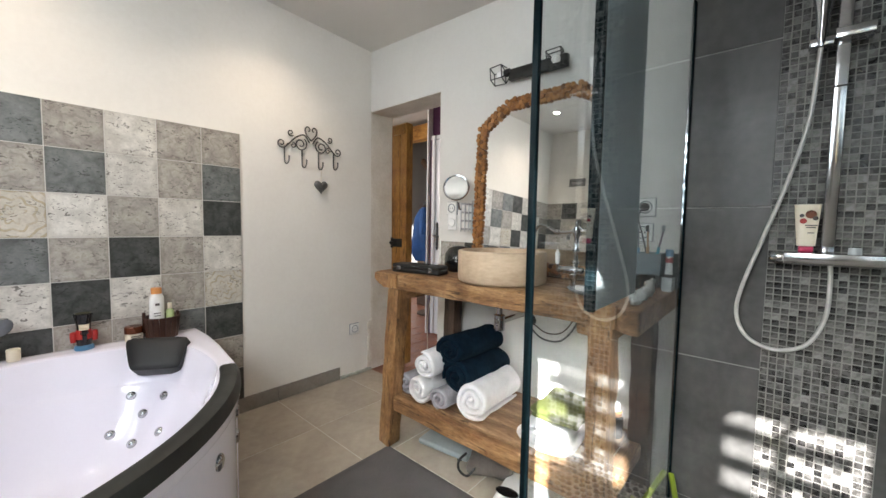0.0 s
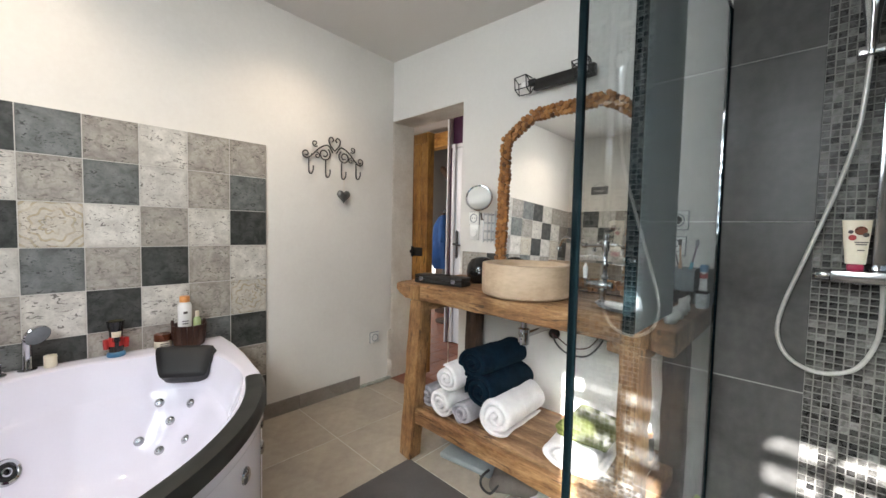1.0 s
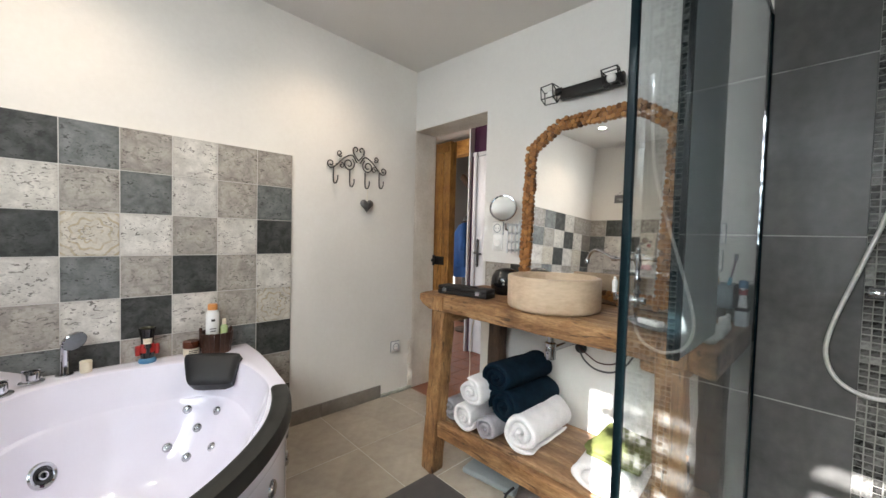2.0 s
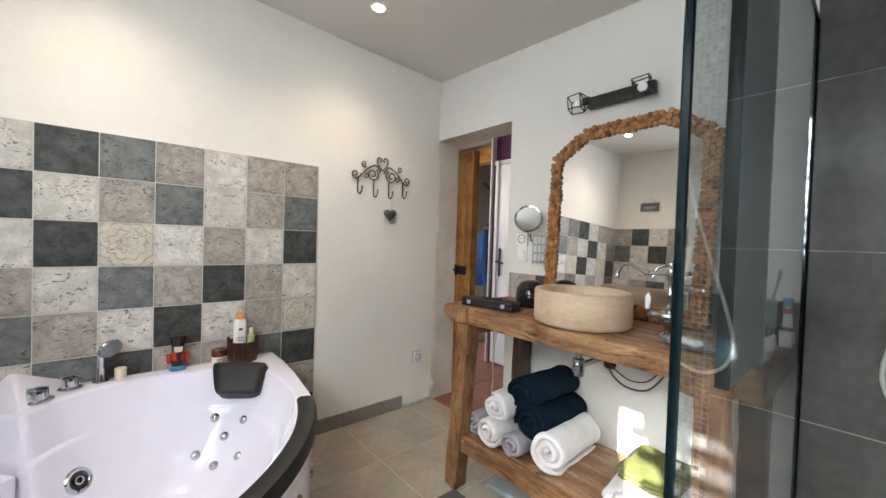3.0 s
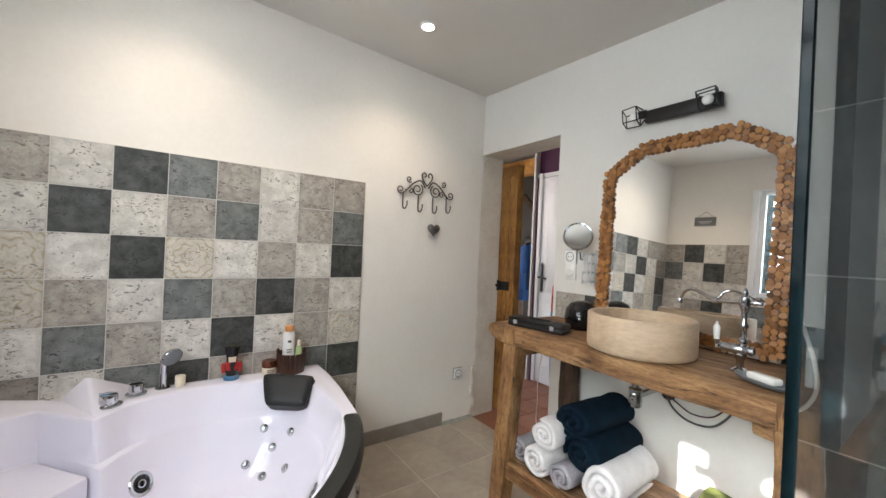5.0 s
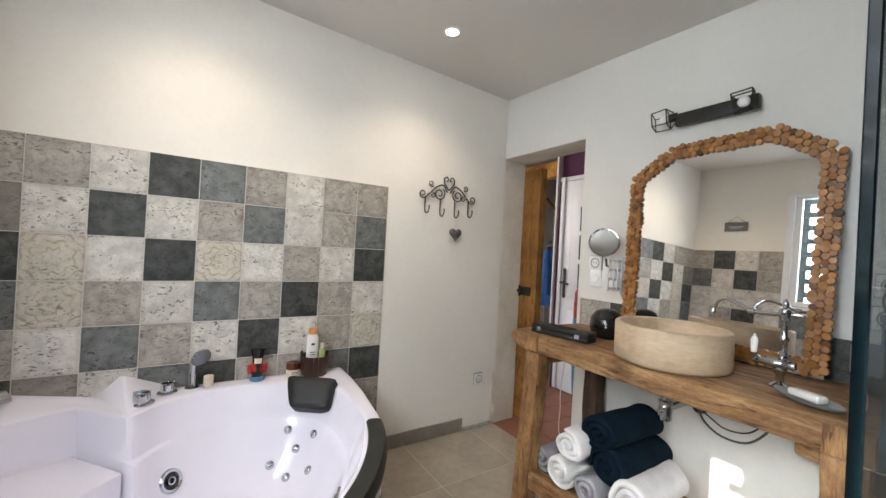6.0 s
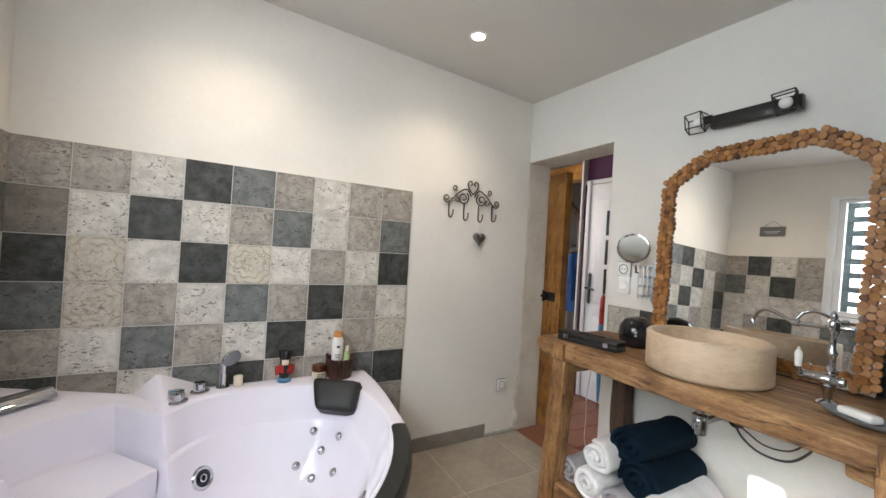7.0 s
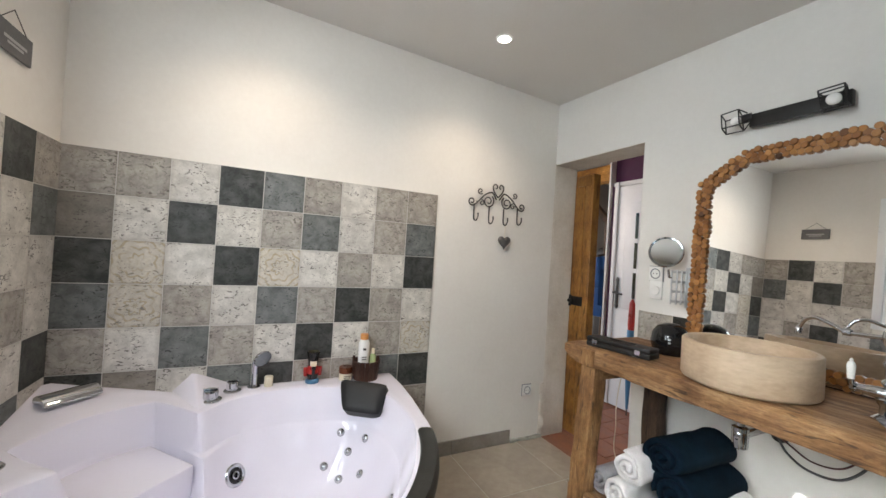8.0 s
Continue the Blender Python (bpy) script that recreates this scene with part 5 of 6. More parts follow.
def washstand():
    th = empty("washstand", (1.42, -0.3, 0.0), "rustic washstand built from old pine workbench timber", "washstand")
    # slab with a worn, uneven front edge
    bm = bmesh.new()
    nx, ny = 70, 14
    x0, x1, yb, yf = 0.75, 2.098, -0.012, -0.555
    grid = {}
    for i in range(nx + 1):
        for j in range(ny + 1):
            for k, z in ((0, TOP - 0.082), (1, TOP)):
                x, y = x0 + (x1 - x0) * i / nx, yb + (yf - yb) * j / ny
                front = max(0.0, (j - ny + 2) / 2)
                w = noise.noise(Vector((x * 7, 3.1, k))) * 0.010 + noise.noise(Vector((x * 26, 8.0, k * 2.0))) * 0.005
                y += front * (w + (0.012 if k == 1 else 0.004) * abs(noise.noise(Vector((x * 4, 1.0, 0)))))
                y -= 0.04 * front * min(1.0, max(0.0, (x - 2.02) / 0.05))
                dz = noise.noise(Vector((x * 3, y * 9, 5.0))) * 0.002
                if k == 1 and j == ny:
                    dz -= 0.005 + 0.007 * abs(noise.noise(Vector((x * 11, 2.0, 0))))
                if k == 0:
                    dz += front * 0.006 * noise.noise(Vector((x * 8, 4.0, 0)))
                    if i < 4:
                        dz += 0.042 * (1 - i / 4)
                if i == 0:
                    x += 0.012 * noise.noise(Vector((y * 9, 0, k)))
                grid[i, j, k] = bm.verts.new((x, y, z + dz))
    for i in range(nx):
        for j in range(ny):
            bm.faces.new((grid[i, j, 1], grid[i, j + 1, 1], grid[i + 1, j + 1, 1], grid[i + 1, j, 1]))
            bm.faces.new((grid[i, j, 0], grid[i + 1, j, 0], grid[i + 1, j + 1, 0], grid[i, j + 1, 0]))
        for j in (0, ny):
            bm.faces.new((grid[i, j, 0], grid[i, j, 1], grid[i + 1, j, 1], grid[i + 1, j, 0]))
    for j in range(ny):
        for i in (0, nx):
            bm.faces.new((grid[i, j, 0], grid[i, j + 1, 0], grid[i, j + 1, 1], grid[i, j, 1]))
    bmesh.ops.recalc_face_normals(bm, faces=list(bm.faces))
    bmesh.ops.bevel(bm, geom=[e for e in bm.edges if len(e.link_faces) == 2 and e.calc_face_angle(0) > 0.9], offset=0.006, segments=3, profile=0.5, affect="EDGES")
    part("top", bm, OLD_WOOD, th, "thick pine slab with worn front edge")
    zl = TOP - 0.083
    # rear legs take darker wood: the shade under the top is in their colour
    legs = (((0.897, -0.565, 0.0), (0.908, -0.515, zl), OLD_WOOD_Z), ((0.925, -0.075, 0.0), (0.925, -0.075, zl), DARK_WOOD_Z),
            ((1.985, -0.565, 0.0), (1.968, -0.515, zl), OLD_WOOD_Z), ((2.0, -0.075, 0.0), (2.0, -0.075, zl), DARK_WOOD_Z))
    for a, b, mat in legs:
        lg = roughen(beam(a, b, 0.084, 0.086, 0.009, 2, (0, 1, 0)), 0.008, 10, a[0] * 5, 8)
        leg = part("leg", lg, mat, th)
    # front leg's upper post shows its end grain through the slab
    part("tenon", roughen(box((0.862, -0.568, TOP - 0.078), (0.94, -0.535, TOP - 0.003), 0.004, 2), 0.003, 14, 1.0, 3), OLD_WOOD_Z, th)
    part("tenon", roughen(box((1.93, -0.572, TOP - 0.079), (2.02, -0.535, TOP + 0.001), 0.004, 2), 0.003, 14, 2.0, 3), OLD_WOOD_Z, th)
    # rails and cross pieces
    part("rail", roughen(box((0.88, -0.50, zl - 0.055), (0.95, -0.11, zl - 0.001), 0.005, 2), 0.004, 8, 3.0, 4), OLD_WOOD_Y, th)
    part("rail", roughen(box((1.93, -0.50, zl - 0.055), (2.0, -0.11, zl - 0.001), 0.005, 2), 0.004, 8, 4.0, 4), OLD_WOOD_Y, th)
    part("brace", roughen(beam((1.862, -0.46, zl - 0.030), (1.93, -0.48, zl - 0.030), 0.05, 0.056, 0.012, 2), 0.005, 10, 6.0, 4), OLD_WOOD, th)
    part("rail", roughen(box((0.84, -0.572, 0.186), (2.02, -0.525, 0.262), 0.006, 2), 0.005, 5, 7.0, 12), OLD_WOOD, th, "worn front stretcher")
    part("rail", roughen(box((0.86, -0.10, 0.186), (2.02, -0.055, 0.262), 0.006, 2), 0.005, 5, 8.0, 12), OLD_WOOD, th)
    for x in (0.885, 1.955):
        part("rail", box((x, -0.525, 0.18), (x + 0.06, -0.10, 0.245), 0.005, 2), OLD_WOOD_Y, th)
    ys = (-0.523, -0.42, -0.31, -0.20, -0.102)
    for ya, y2 in zip(ys, ys[1:]):
        part("shelf_board", roughen(box((0.945, ya + 0.0015, 0.246), (1.955, y2 - 0.0015, 0.270), 0.003, 2), 0.003, 6, ya * 9, 8), SHELF_WOOD, th)


washstand()


def slices_mirror():
    th = empty("wall_mirror", (1.44, -0.06, TOP), "arched mirror framed with rows of varnished log slices", "mirror")
    # leans back on the wall: local frame, x across, z up, y towards the wall
    nrm = Vector((-0.026, -1.0, 0.04)).normalized()
    ux = Vector((1, 0, 0)) - nrm * nrm.x
    ux.normalize()
    uz = ux.cross(-nrm) * -1
    if uz.z < 0:
        uz = -uz
    M = Matrix((ux, -nrm, uz)).transposed().to_4x4()
    M.translation = (1.445, -0.066, TOP)
    out = [(-0.39, 0.0), (-0.39, 0.84), (-0.205, 0.96), (0.225, 0.965), (0.412, 0.85), (0.394, 0.0)]

    def plate(poly, y0, y1):
        bm = bmesh.new()
        a, b = [bm.verts.new((x, y0, z)) for x, z in poly], [bm.verts.new((x, y1, z)) for x, z in poly]
        bm.faces.new(a), bm.faces.new(b[::-1])
        for k in range(len(poly)):
            j = (k + 1) % len(poly)
            bm.faces.new((a[k], b[k], b[j], a[j]))
        bmesh.ops.recalc_face_normals(bm, faces=list(bm.faces))
        return turn(bm, M)

    part("mirror_glass", plate([(x * 0.975, 0.006 + z * 0.982) for x, z in out], 0.0, 0.004), MIRROR, th, "silvered mirror glass", False)
    part("backing", plate([(x * 0.96, z * 0.985) for x, z in out], 0.0045, 0.02), DARK_WOOD_Z, th)
    # three staggered rows of slices round the glass
    me = [mesh_of("log_slice", lathe([(0, 0.011), (0.0112, 0.011), (0.0127, 0.0092), (0.013, -0.0005), (0, -0.0005)], (0, 0, 0), 12), SLICE)]
    me.append(mesh_of("log_slice", lathe([(0, 0.014), (0.0124, 0.014), (0.0141, 0.012), (0.0145, -0.0005), (0, -0.0005)], (0, 0, 0), 12), SLICE))
    centre = [(-0.358, 0.015), (-0.358, 0.808), (-0.19, 0.925), (0.205, 0.932), (0.380, 0.818), (0.362, 0.015)]
    line = []
    for a, b in zip(centre, centre[1:]):
        n = max(1, int((Vector(b) - Vector(a)).length / 0.0238))
        line += [(Vector(a).lerp(Vector(b), k / n), (Vector(b) - Vector(a)).normalized()) for k in range(n)]
    n = 29
    line += [(Vector((0.358, 0.036)).lerp(Vector((-0.358, 0.036)), k / n), Vector((-1, 0))) for k in range(n)]
    for k, (p, d) in enumerate(line):
        side = Vector((-d.y, d.x))
        for row in (-1, 0, 1):
            q = p + side * row * 0.0222 + d * (0.0123 if row == 0 else 0.0) + Vector((random.uniform(-0.003, 0.003), random.uniform(-0.003, 0.003)))
            if q.y < 0.014:
                continue
            ob = new("log_slice", random.choice(me))
            ob.parent = th
            s = random.uniform(0.94, 1.10)
            m = M @ Matrix.Translation((q.x, -0.0006 - random.uniform(0, 0.004), q.y)) @ pose(0, 0, 0, 90 + random.uniform(-10, 10), random.uniform(-10, 10), 0) @ pose(0, 0, 0, 0, 0, random.uniform(0, 360)) @ Matrix.Diagonal((s, s * random.uniform(0.9, 1.05), random.uniform(0.8, 1.1), 1))
            ob.matrix_basis = Matrix.Translation(-th.location) @ m


slices_mirror()


# ---- basin, tap and things on the top ----
def basin():
    cx, cy, r, h = 1.449, -0.360, 0.202, 0.144
    th = empty("stone_basin", (cx, cy, TOP), "round beige travertine countertop basin", "basin")
    prof = [(0, 0.0), (r - 0.012, 0.0), (r - 0.004, 0.004), (r, 0.012), (r, h - 0.006), (r - 0.004, h - 0.001), (r - 0.018, h), (r - 0.022, h - 0.004), (r - 0.03, 0.06), (r - 0.06, 0.034), (0.03, 0.026), (0.0, 0.025)]
    bm = lathe(prof, (cx, cy, TOP + 0.001), 72)
    part("bowl", roughen(bm, 0.002, 9, 2.0), STONE, th)
    part("plug", lathe([(0.0, 0.034), (0.026, 0.033), (0.03, 0.029), (0.03, 0.026)], (cx, cy, TOP + 0.001), 24), CHROME, th)


basin()

tr = empty("bottle_trap", (1.44, -0.315, 0.66), "chrome bottle trap under the washstand", "trap")
part("tailpiece", lathe([(0.016, 0.07), (0.016, 0.175)], (1.425, -0.325, 0.665), 20), CHROME, tr)
part("cup", lathe([(0, 0.0), (0.02, 0.0), (0.026, 0.005), (0.027, 0.055), (0.024, 0.062), (0.027, 0.064), (0.027, 0.078), (0.016, 0.084)], (1.425, -0.325, 0.665), 24), CHROME, tr)
part("outlet_pipe", tube([(1.425, -0.30, 0.71), (1.425, -0.002, 0.71)], 0.015, 14), CHROME, tr)


def tap():
    x, y = 1.783, -0.322
    th = empty("basin_tap", (x, y, TOP), "chrome swan-neck tap with white porcelain lever", "tap")
    part("pedestal", lathe([(0.028, 0), (0.028, 0.005), (0.022, 0.010), (0.012, 0.017), (0.011, 0.040), (0.017, 0.048), (0.019, 0.060), (0.012, 0.068)], (x - 0.006, y, TOP + 0.001), 26), CHROME, th)
    part("body", lathe([(0.0, -0.072), (0.013, -0.070), (0.016, -0.060), (0.012, -0.054), (0.015, -0.034), (0.018, -0.014), (0.018, 0.014), (0.013, 0.022), (0.016, 0.030), (0.013, 0.040), (0, 0.041)], (x - 0.008, y, TOP + 0.078), 22, pose(0, 0, 0, 0, 90, 0)), CHROME, th)
    lev = part("lever", tube([(x - 0.066, y, TOP + 0.078), (x - 0.074, y - 0.008, TOP + 0.088), (x - 0.075, y - 0.010, TOP + 0.102)], 0.0075, 12), CHROME, th)
    part("porcelain_grip", lathe([(0, 0), (0.0085, 0.002), (0.0095, 0.016), (0.011, 0.042), (0.008, 0.052), (0.004, 0.055), (0.0055, 0.060), (0, 0.066)], (x - 0.075, y - 0.010, TOP + 0.100), 18), CERAMIC, lev, "white porcelain lever grip")
    part("riser", lathe([(0.010, 0.0), (0.010, 0.018), (0.016, 0.025), (0.016, 0.031), (0.009, 0.039), (0.009, 0.068), (0.0135, 0.075), (0.0135, 0.083), (0.009, 0.092), (0.0085, 0.128), (0.012, 0.136), (0.0155, 0.148), (0.0175, 0.162), (0.0155, 0.176), (0.008, 0.182), (0.010, 0.192), (0.007, 0.204), (0, 0.212)], (x, y, TOP + 0.082), 22), CHROME, th)
    run = ((0.008, 0.240), (0.055, 0.236), (0.110, 0.236), (0.150, 0.252), (0.195, 0.266), (0.228, 0.254), (0.247, 0.222))
    part("spout", tube(smooth_line([(x - d * 0.95, y + d * 0.31, TOP + h) for d, h in run], 8), 0.0066, 14), CHROME, th)
    part("aerator", lathe([(0, 0), (0.0095, 0.0), (0.0105, 0.016), (0.007, 0.022)], (x - 0.2355, y + 0.0769, TOP + 0.204), 16), CHROME, th)
    part("spout_nut", lathe([(0.008, -0.011), (0.0115, -0.009), (0.0115, 0.009), (0.008, 0.011)], (x - 0.1, y + 0.0326, TOP + 0.236), 14, pose(0, 0, 0, 0, 90, 0)), CHROME, th)
    part("side_spindle", lathe([(0, 0), (0.008, 0.002), (0.010, 0.016), (0.006, 0.024), (0.008, 0.034), (0, 0.038)], (x + 0.014, y, TOP + 0.243), 14, pose(0, 0, 0, 0, 90, 0)), CHROME, th)


tap()

# shaving mirror on its scissor arm
sm = empty("shaving_mirror", (0.97, 0.0, 1.30), "round chrome shaving mirror on an extending arm", "mirror")
FM = Matrix.Translation((0.965, -0.115, 1.398)) @ Vector((0.58, -1.0, 0.22)).normalized().to_track_quat("Z", "Y").to_matrix().to_4x4()
part("rim", lathe([(0.069, -0.006), (0.076, -0.008), (0.080, 0), (0.076, 0.008), (0.069, 0.006)], (0, 0, 0), 48, FM), CHROME, sm)
part("mirror_glass", lathe([(0, 0.004), (0.070, 0.0035)], (0, 0, 0), 48, FM), MIRROR, sm)
part("back", lathe([(0, -0.007), (0.070, -0.0065)], (0, 0, 0), 48, FM), STEEL, sm)
part("stem", tube([(0.975, -0.105, 1.31), (0.978, -0.10, 1.27), (0.985, -0.09, 1.27)], 0.006, 10), CHROME, sm)
for k, (xa, ya) in enumerate(((0.985, -0.09), (1.0, -0.07), (1.012, -0.05), (1.022, -0.03))):
    part("arm_bar", tube([(xa, ya, 1.135), (xa, ya, 1.31)], 0.0042, 8), ARM, sm)
for z in (1.15, 1.20, 1.25, 1.30):
    part("arm_link", beam((0.985, -0.09, z), (1.024, -0.025, z), 0.004, 0.012, 0.001), ARM, sm)
part("wall_plate", box((1.012, -0.022, 1.12), (1.034, 0.0, 1.325), 0.004, 2), ARM, sm)


# wall lamp with two caged heads
def wall_lamp():
    th = empty("wall_lamp", (1.44, 0.0, 1.99), "black wall lamp bar with two wire-caged globe bulbs", "wall lamp")
    part("bar", box((1.275, -0.062, 1.962), (1.598, -0.03, 2.02), 0.003, 2), BLACK_METAL, th)
    part("mount", box((1.37, -0.031, 1.975), (1.50, 0.0, 2.008), 0.003, 1), BLACK_METAL, th)
    for cx, cz, ang in ((1.280, 2.010, 76), (1.552, 1.985, -14)):
        m = Matrix.Translation((cx, -0.050 if ang > 20 else -0.060, cz)) @ pose(0, 0, 0, 0, 0, -ang) @ pose(0, 0, 0, 97, 0, 0) @ pose(0, 0, 0, 0, 0, 8)
        head = part("socket", lathe([(0, 0), (0.02, 0), (0.02, 0.03), (0.016, 0.036), (0, 0.036)], (0, 0, 0), 20, m), BLACK_METAL, th)
        part("bulb", lathe([(0.009, 0.034), (0.011, 0.038), (0.017, 0.043), (0.0215, 0.052), (0.022, 0.060), (0.018, 0.072), (0.010, 0.079), (0, 0.081)], (0, 0, 0), 28, m), BULB, head, "white globe bulb")
        cs = [(-0.037, -0.037), (0.037, -0.037), (0.037, 0.037), (-0.037, 0.037)]
        near = [m @ Vector((a * 0.45, b * 0.45, 0.012)) for a, b in cs]
        mid = [m @ Vector((a, b, 0.040)) for a, b in cs]
        far = [m @ Vector((a * 0.92, b * 0.92, 0.104)) for a, b in cs]
        for k in range(4):
            j = (k + 1) % 4
            for p, q in ((near[k], mid[k]), (mid[k], mid[j]), (mid[k], far[k]), (far[k], far[j])):
                part("cage_bar", tube([p, q], 0.0028, 6), BLACK_METAL, head)


wall_lamp()

# instrument case with two silver latches
cs = empty("instrument_case", (0.985, -0.44, TOP), "slim black instrument case with silver latches", "case")
CM = Matrix.Translation((0.985, -0.437, TOP + 0.001)) @ pose(0, 0, 0, 0, 0, 9)
part("body", turn(box((-0.152, -0.045, 0.0), (0.152, 0.045, 0.024), 0.005, 2), CM), LEATHER, cs)
part("lid", turn(box((-0.152, -0.045, 0.0246), (0.152, 0.045, 0.046), 0.006, 2), CM), LEATHER, cs)
for dx in (-0.105, 0.10):
    part("latch", turn(box((dx - 0.013, -0.049, 0.012), (dx + 0.013, -0.0455, 0.034), 0.002, 1), CM), CHROME, cs, "silver latch")
part("handle", turn(box((-0.05, -0.01, 0.0465), (0.07, 0.006, 0.053), 0.002, 1), CM), LEATHER, cs)

# black glossy dome speaker
dm = empty("dome_radio", (1.075, -0.215, TOP), "glossy black dome-shaped radio on the washstand", "radio")
part("dome", lathe([(0, 0.0), (0.060, 0.0), (0.076, 0.02), (0.083, 0.058), (0.077, 0.098), (0.056, 0.128), (0.028, 0.142), (0, 0.145)], (1.075, -0.215, TOP + 0.001), 40), BLACK_GLOSS, dm)
# four small pale squares on the front of the dome
for a, b in ((-0.012, 0.06), (0.012, 0.06), (-0.012, 0.045), (0.012, 0.045)):
    part("button", box((1.107 + a * 0.8 - 0.004, -0.295 + abs(a) * 0.35, TOP + b + 0.014), (1.107 + a * 0.8 + 0.004, -0.288 + abs(a) * 0.35, TOP + b + 0.022)), PALE_PLASTIC, dm)

# soap dish
sd = empty("soap_dish", (1.87, -0.42, TOP), "dark slate-blue dish holding a white soap bar", "soap dish")
SM = Matrix.Translation((1.868, -0.422, TOP + 0.001)) @ pose(0, 0, 0, 0, 0, -28)
part("dish", turn(lathe([(0, 0.003), (0.045, 0.0), (0.07, 0.006), (0.08, 0.016), (0.077, 0.017), (0.06, 0.009), (0, 0.008)], (0, 0, 0), 36), SM @ Matrix.Diagonal((1.22, 0.55, 1, 1))), GREY_PLASTIC, sd)
so = solid("soap_bar", turn(box((-0.045, -0.02, 0.0), (0.045, 0.02, 0.022), 0.008, 3), SM @ Matrix.Translation((0, 0, 0.010))), CERAMIC, "white bar of soap lying in the dish", "soap")
sb = empty("deodorant", (1.945, -0.30, TOP), "slim pale plastic tube standing on the washstand", "tube")
part("body", lathe([(0, 0), (0.013, 0), (0.014, 0.004), (0.014, 0.085), (0.012, 0.09), (0, 0.09)], (1.945, -0.30, TOP + 0.001), 18), PALE_PLASTIC, sb)
part("cap", lathe([(0, 0), (0.0135, 0), (0.0135, 0.028), (0.011, 0.032), (0, 0.032)], (1.945, -0.30, TOP + 0.0918), 18), PLASTIC, sb)

# plastic bin on chrome legs, with toothbrushes in it
cup = empty("toothbrush_stand", (1.97, -0.08, TOP), "blue-grey plastic bin raised on slim chrome legs", "toothbrush stand")
cb = bmesh.new()
BX0, BX1, BY0, BY1, BZ0, BZ1 = 1.90, 2.056, -0.135, -0.02, TOP + 0.066, TOP + 0.154
for lo, hi in (((BX0, BY0, BZ0), (BX1, BY1, BZ0 + 0.004)), ((BX0, BY0, BZ0 + 0.004), (BX0 + 0.003, BY1, BZ1)), ((BX1 - 0.003, BY0, BZ0 + 0.004), (BX1, BY1, BZ1)),
               ((BX0 + 0.003, BY0, BZ0 + 0.004), (BX1 - 0.003, BY0 + 0.003, BZ1)), ((BX0 + 0.003, BY1 - 0.003, BZ0 + 0.004), (BX1 - 0.003, BY1, BZ1))):
    box(lo, hi, 0.001, 1, bm=cb)
part("bin", cb, BIN_PLASTIC, cup)
for x, y in ((1.91, -0.125), (1.91, -0.03), (2.034, -0.125), (2.034, -0.03), (1.985, -0.125)):
    part("leg", lathe([(0, 0), (0.007, 0), (0.007, 0.004), (0.0035, 0.006), (0.0035, 0.0655), (0, 0.0655)], (x, y, TOP + 0.001), 10), CHROME, cup)
bx = empty("small_box", (1.945, -0.09, TOP), "small black box under the plastic bin", "box")
part("body", box((1.925, -0.118, TOP + 0.001), (1.975, -0.05, TOP + 0.045), 0.004, 2), BLACK_METAL, bx)
part("lid", box((1.924, -0.119, TOP + 0.0455), (1.976, -0.049, TOP + 0.057), 0.004, 2), BLACK_METAL, bx)
for (xa, ya, xb2, yb2, zb, mat, grip, hue) in ((1.999, -0.085, 1.992, -0.08, 1.172, WOOD_BRUSH, WOOD_BRUSH, "bamboo"), (2.018, -0.09, 2.052, -0.08, 1.172, PLUM_PLASTIC, CYAN, "violet and cyan"), (1.96, -0.07, 1.95, -0.06, 1.16, GREY_PLASTIC, BLUE, "grey")):
    tb = empty("toothbrush", (xa, ya, BZ0), hue + " toothbrush standing in the plastic bin", "toothbrush", "toothbrushes")
    a, b = Vector((xa, ya, BZ0 + 0.006)), Vector((xb2, yb2, zb))
    part("handle", tube([a, a.lerp(b, 0.58)], 0.0065, 9), grip, tb)
    part("neck", tube([a.lerp(b, 0.58), a.lerp(b, 0.8), b], 0.0038, 8), mat, tb)
    part("bristles", turn(box((-0.006, -0.014, -0.012), (0.006, -0.002, 0.014), 0.003, 2), Matrix.Translation(b)), BLACK_METAL if hue == "bamboo" else GREY_PLASTIC, tb)
st = empty("small_box", (2.076, -0.08, TOP), "dark glossy tall box standing beside the plastic bin", "box")
part("body", box((2.060, -0.115, TOP + 0.001), (2.096, -0.045, TOP + 0.058), 0.003, 2), GREY_PANEL, st)
part("lid", box((2.0595, -0.1155, TOP + 0.0585), (2.0965, -0.0445, TOP + 0.068), 0.002, 2), BLACK_GLOSS, st)
tp = empty("toothpaste", (2.078, -0.085, TOP), "white and pink tube with blue cap on a dark box", "toothpaste")
tpb = bmesh.new()
rows = []
for k in range(9):
    f = k / 8
    rows.append([tpb.verts.new((2.078 + 0.014 * math.cos(a) * (1 - 0.25 * f), -0.085 + (0.014 * f + 0.002) * math.sin(a), TOP + 0.069 + 0.075 * f)) for a in [2 * math.pi * q / 16 for q in range(16)]])
for ra, rb in zip(rows, rows[1:]):
    for q in range(16):
        tpb.faces.new((ra[q], ra[(q + 1) % 16], rb[(q + 1) % 16], rb[q]))
tpb.faces.new(rows[0][::-1])
tpb.faces.new(rows[-1])
part("body", tpb, PLASTIC, tp)
part("band", lathe([(0.0118, 0), (0.0150, 0.001), (0.0142, 0.022), (0.0118, 0.023)], (2.078, -0.085, TOP + 0.118), 20), RED, tp, "pink band")
part("cap", lathe([(0, 0), (0.014, 0), (0.015, 0.024), (0.012, 0.028), (0, 0.028)], (2.078, -0.085, TOP + 0.1445), 16), BLUE, tp, "blue cap")

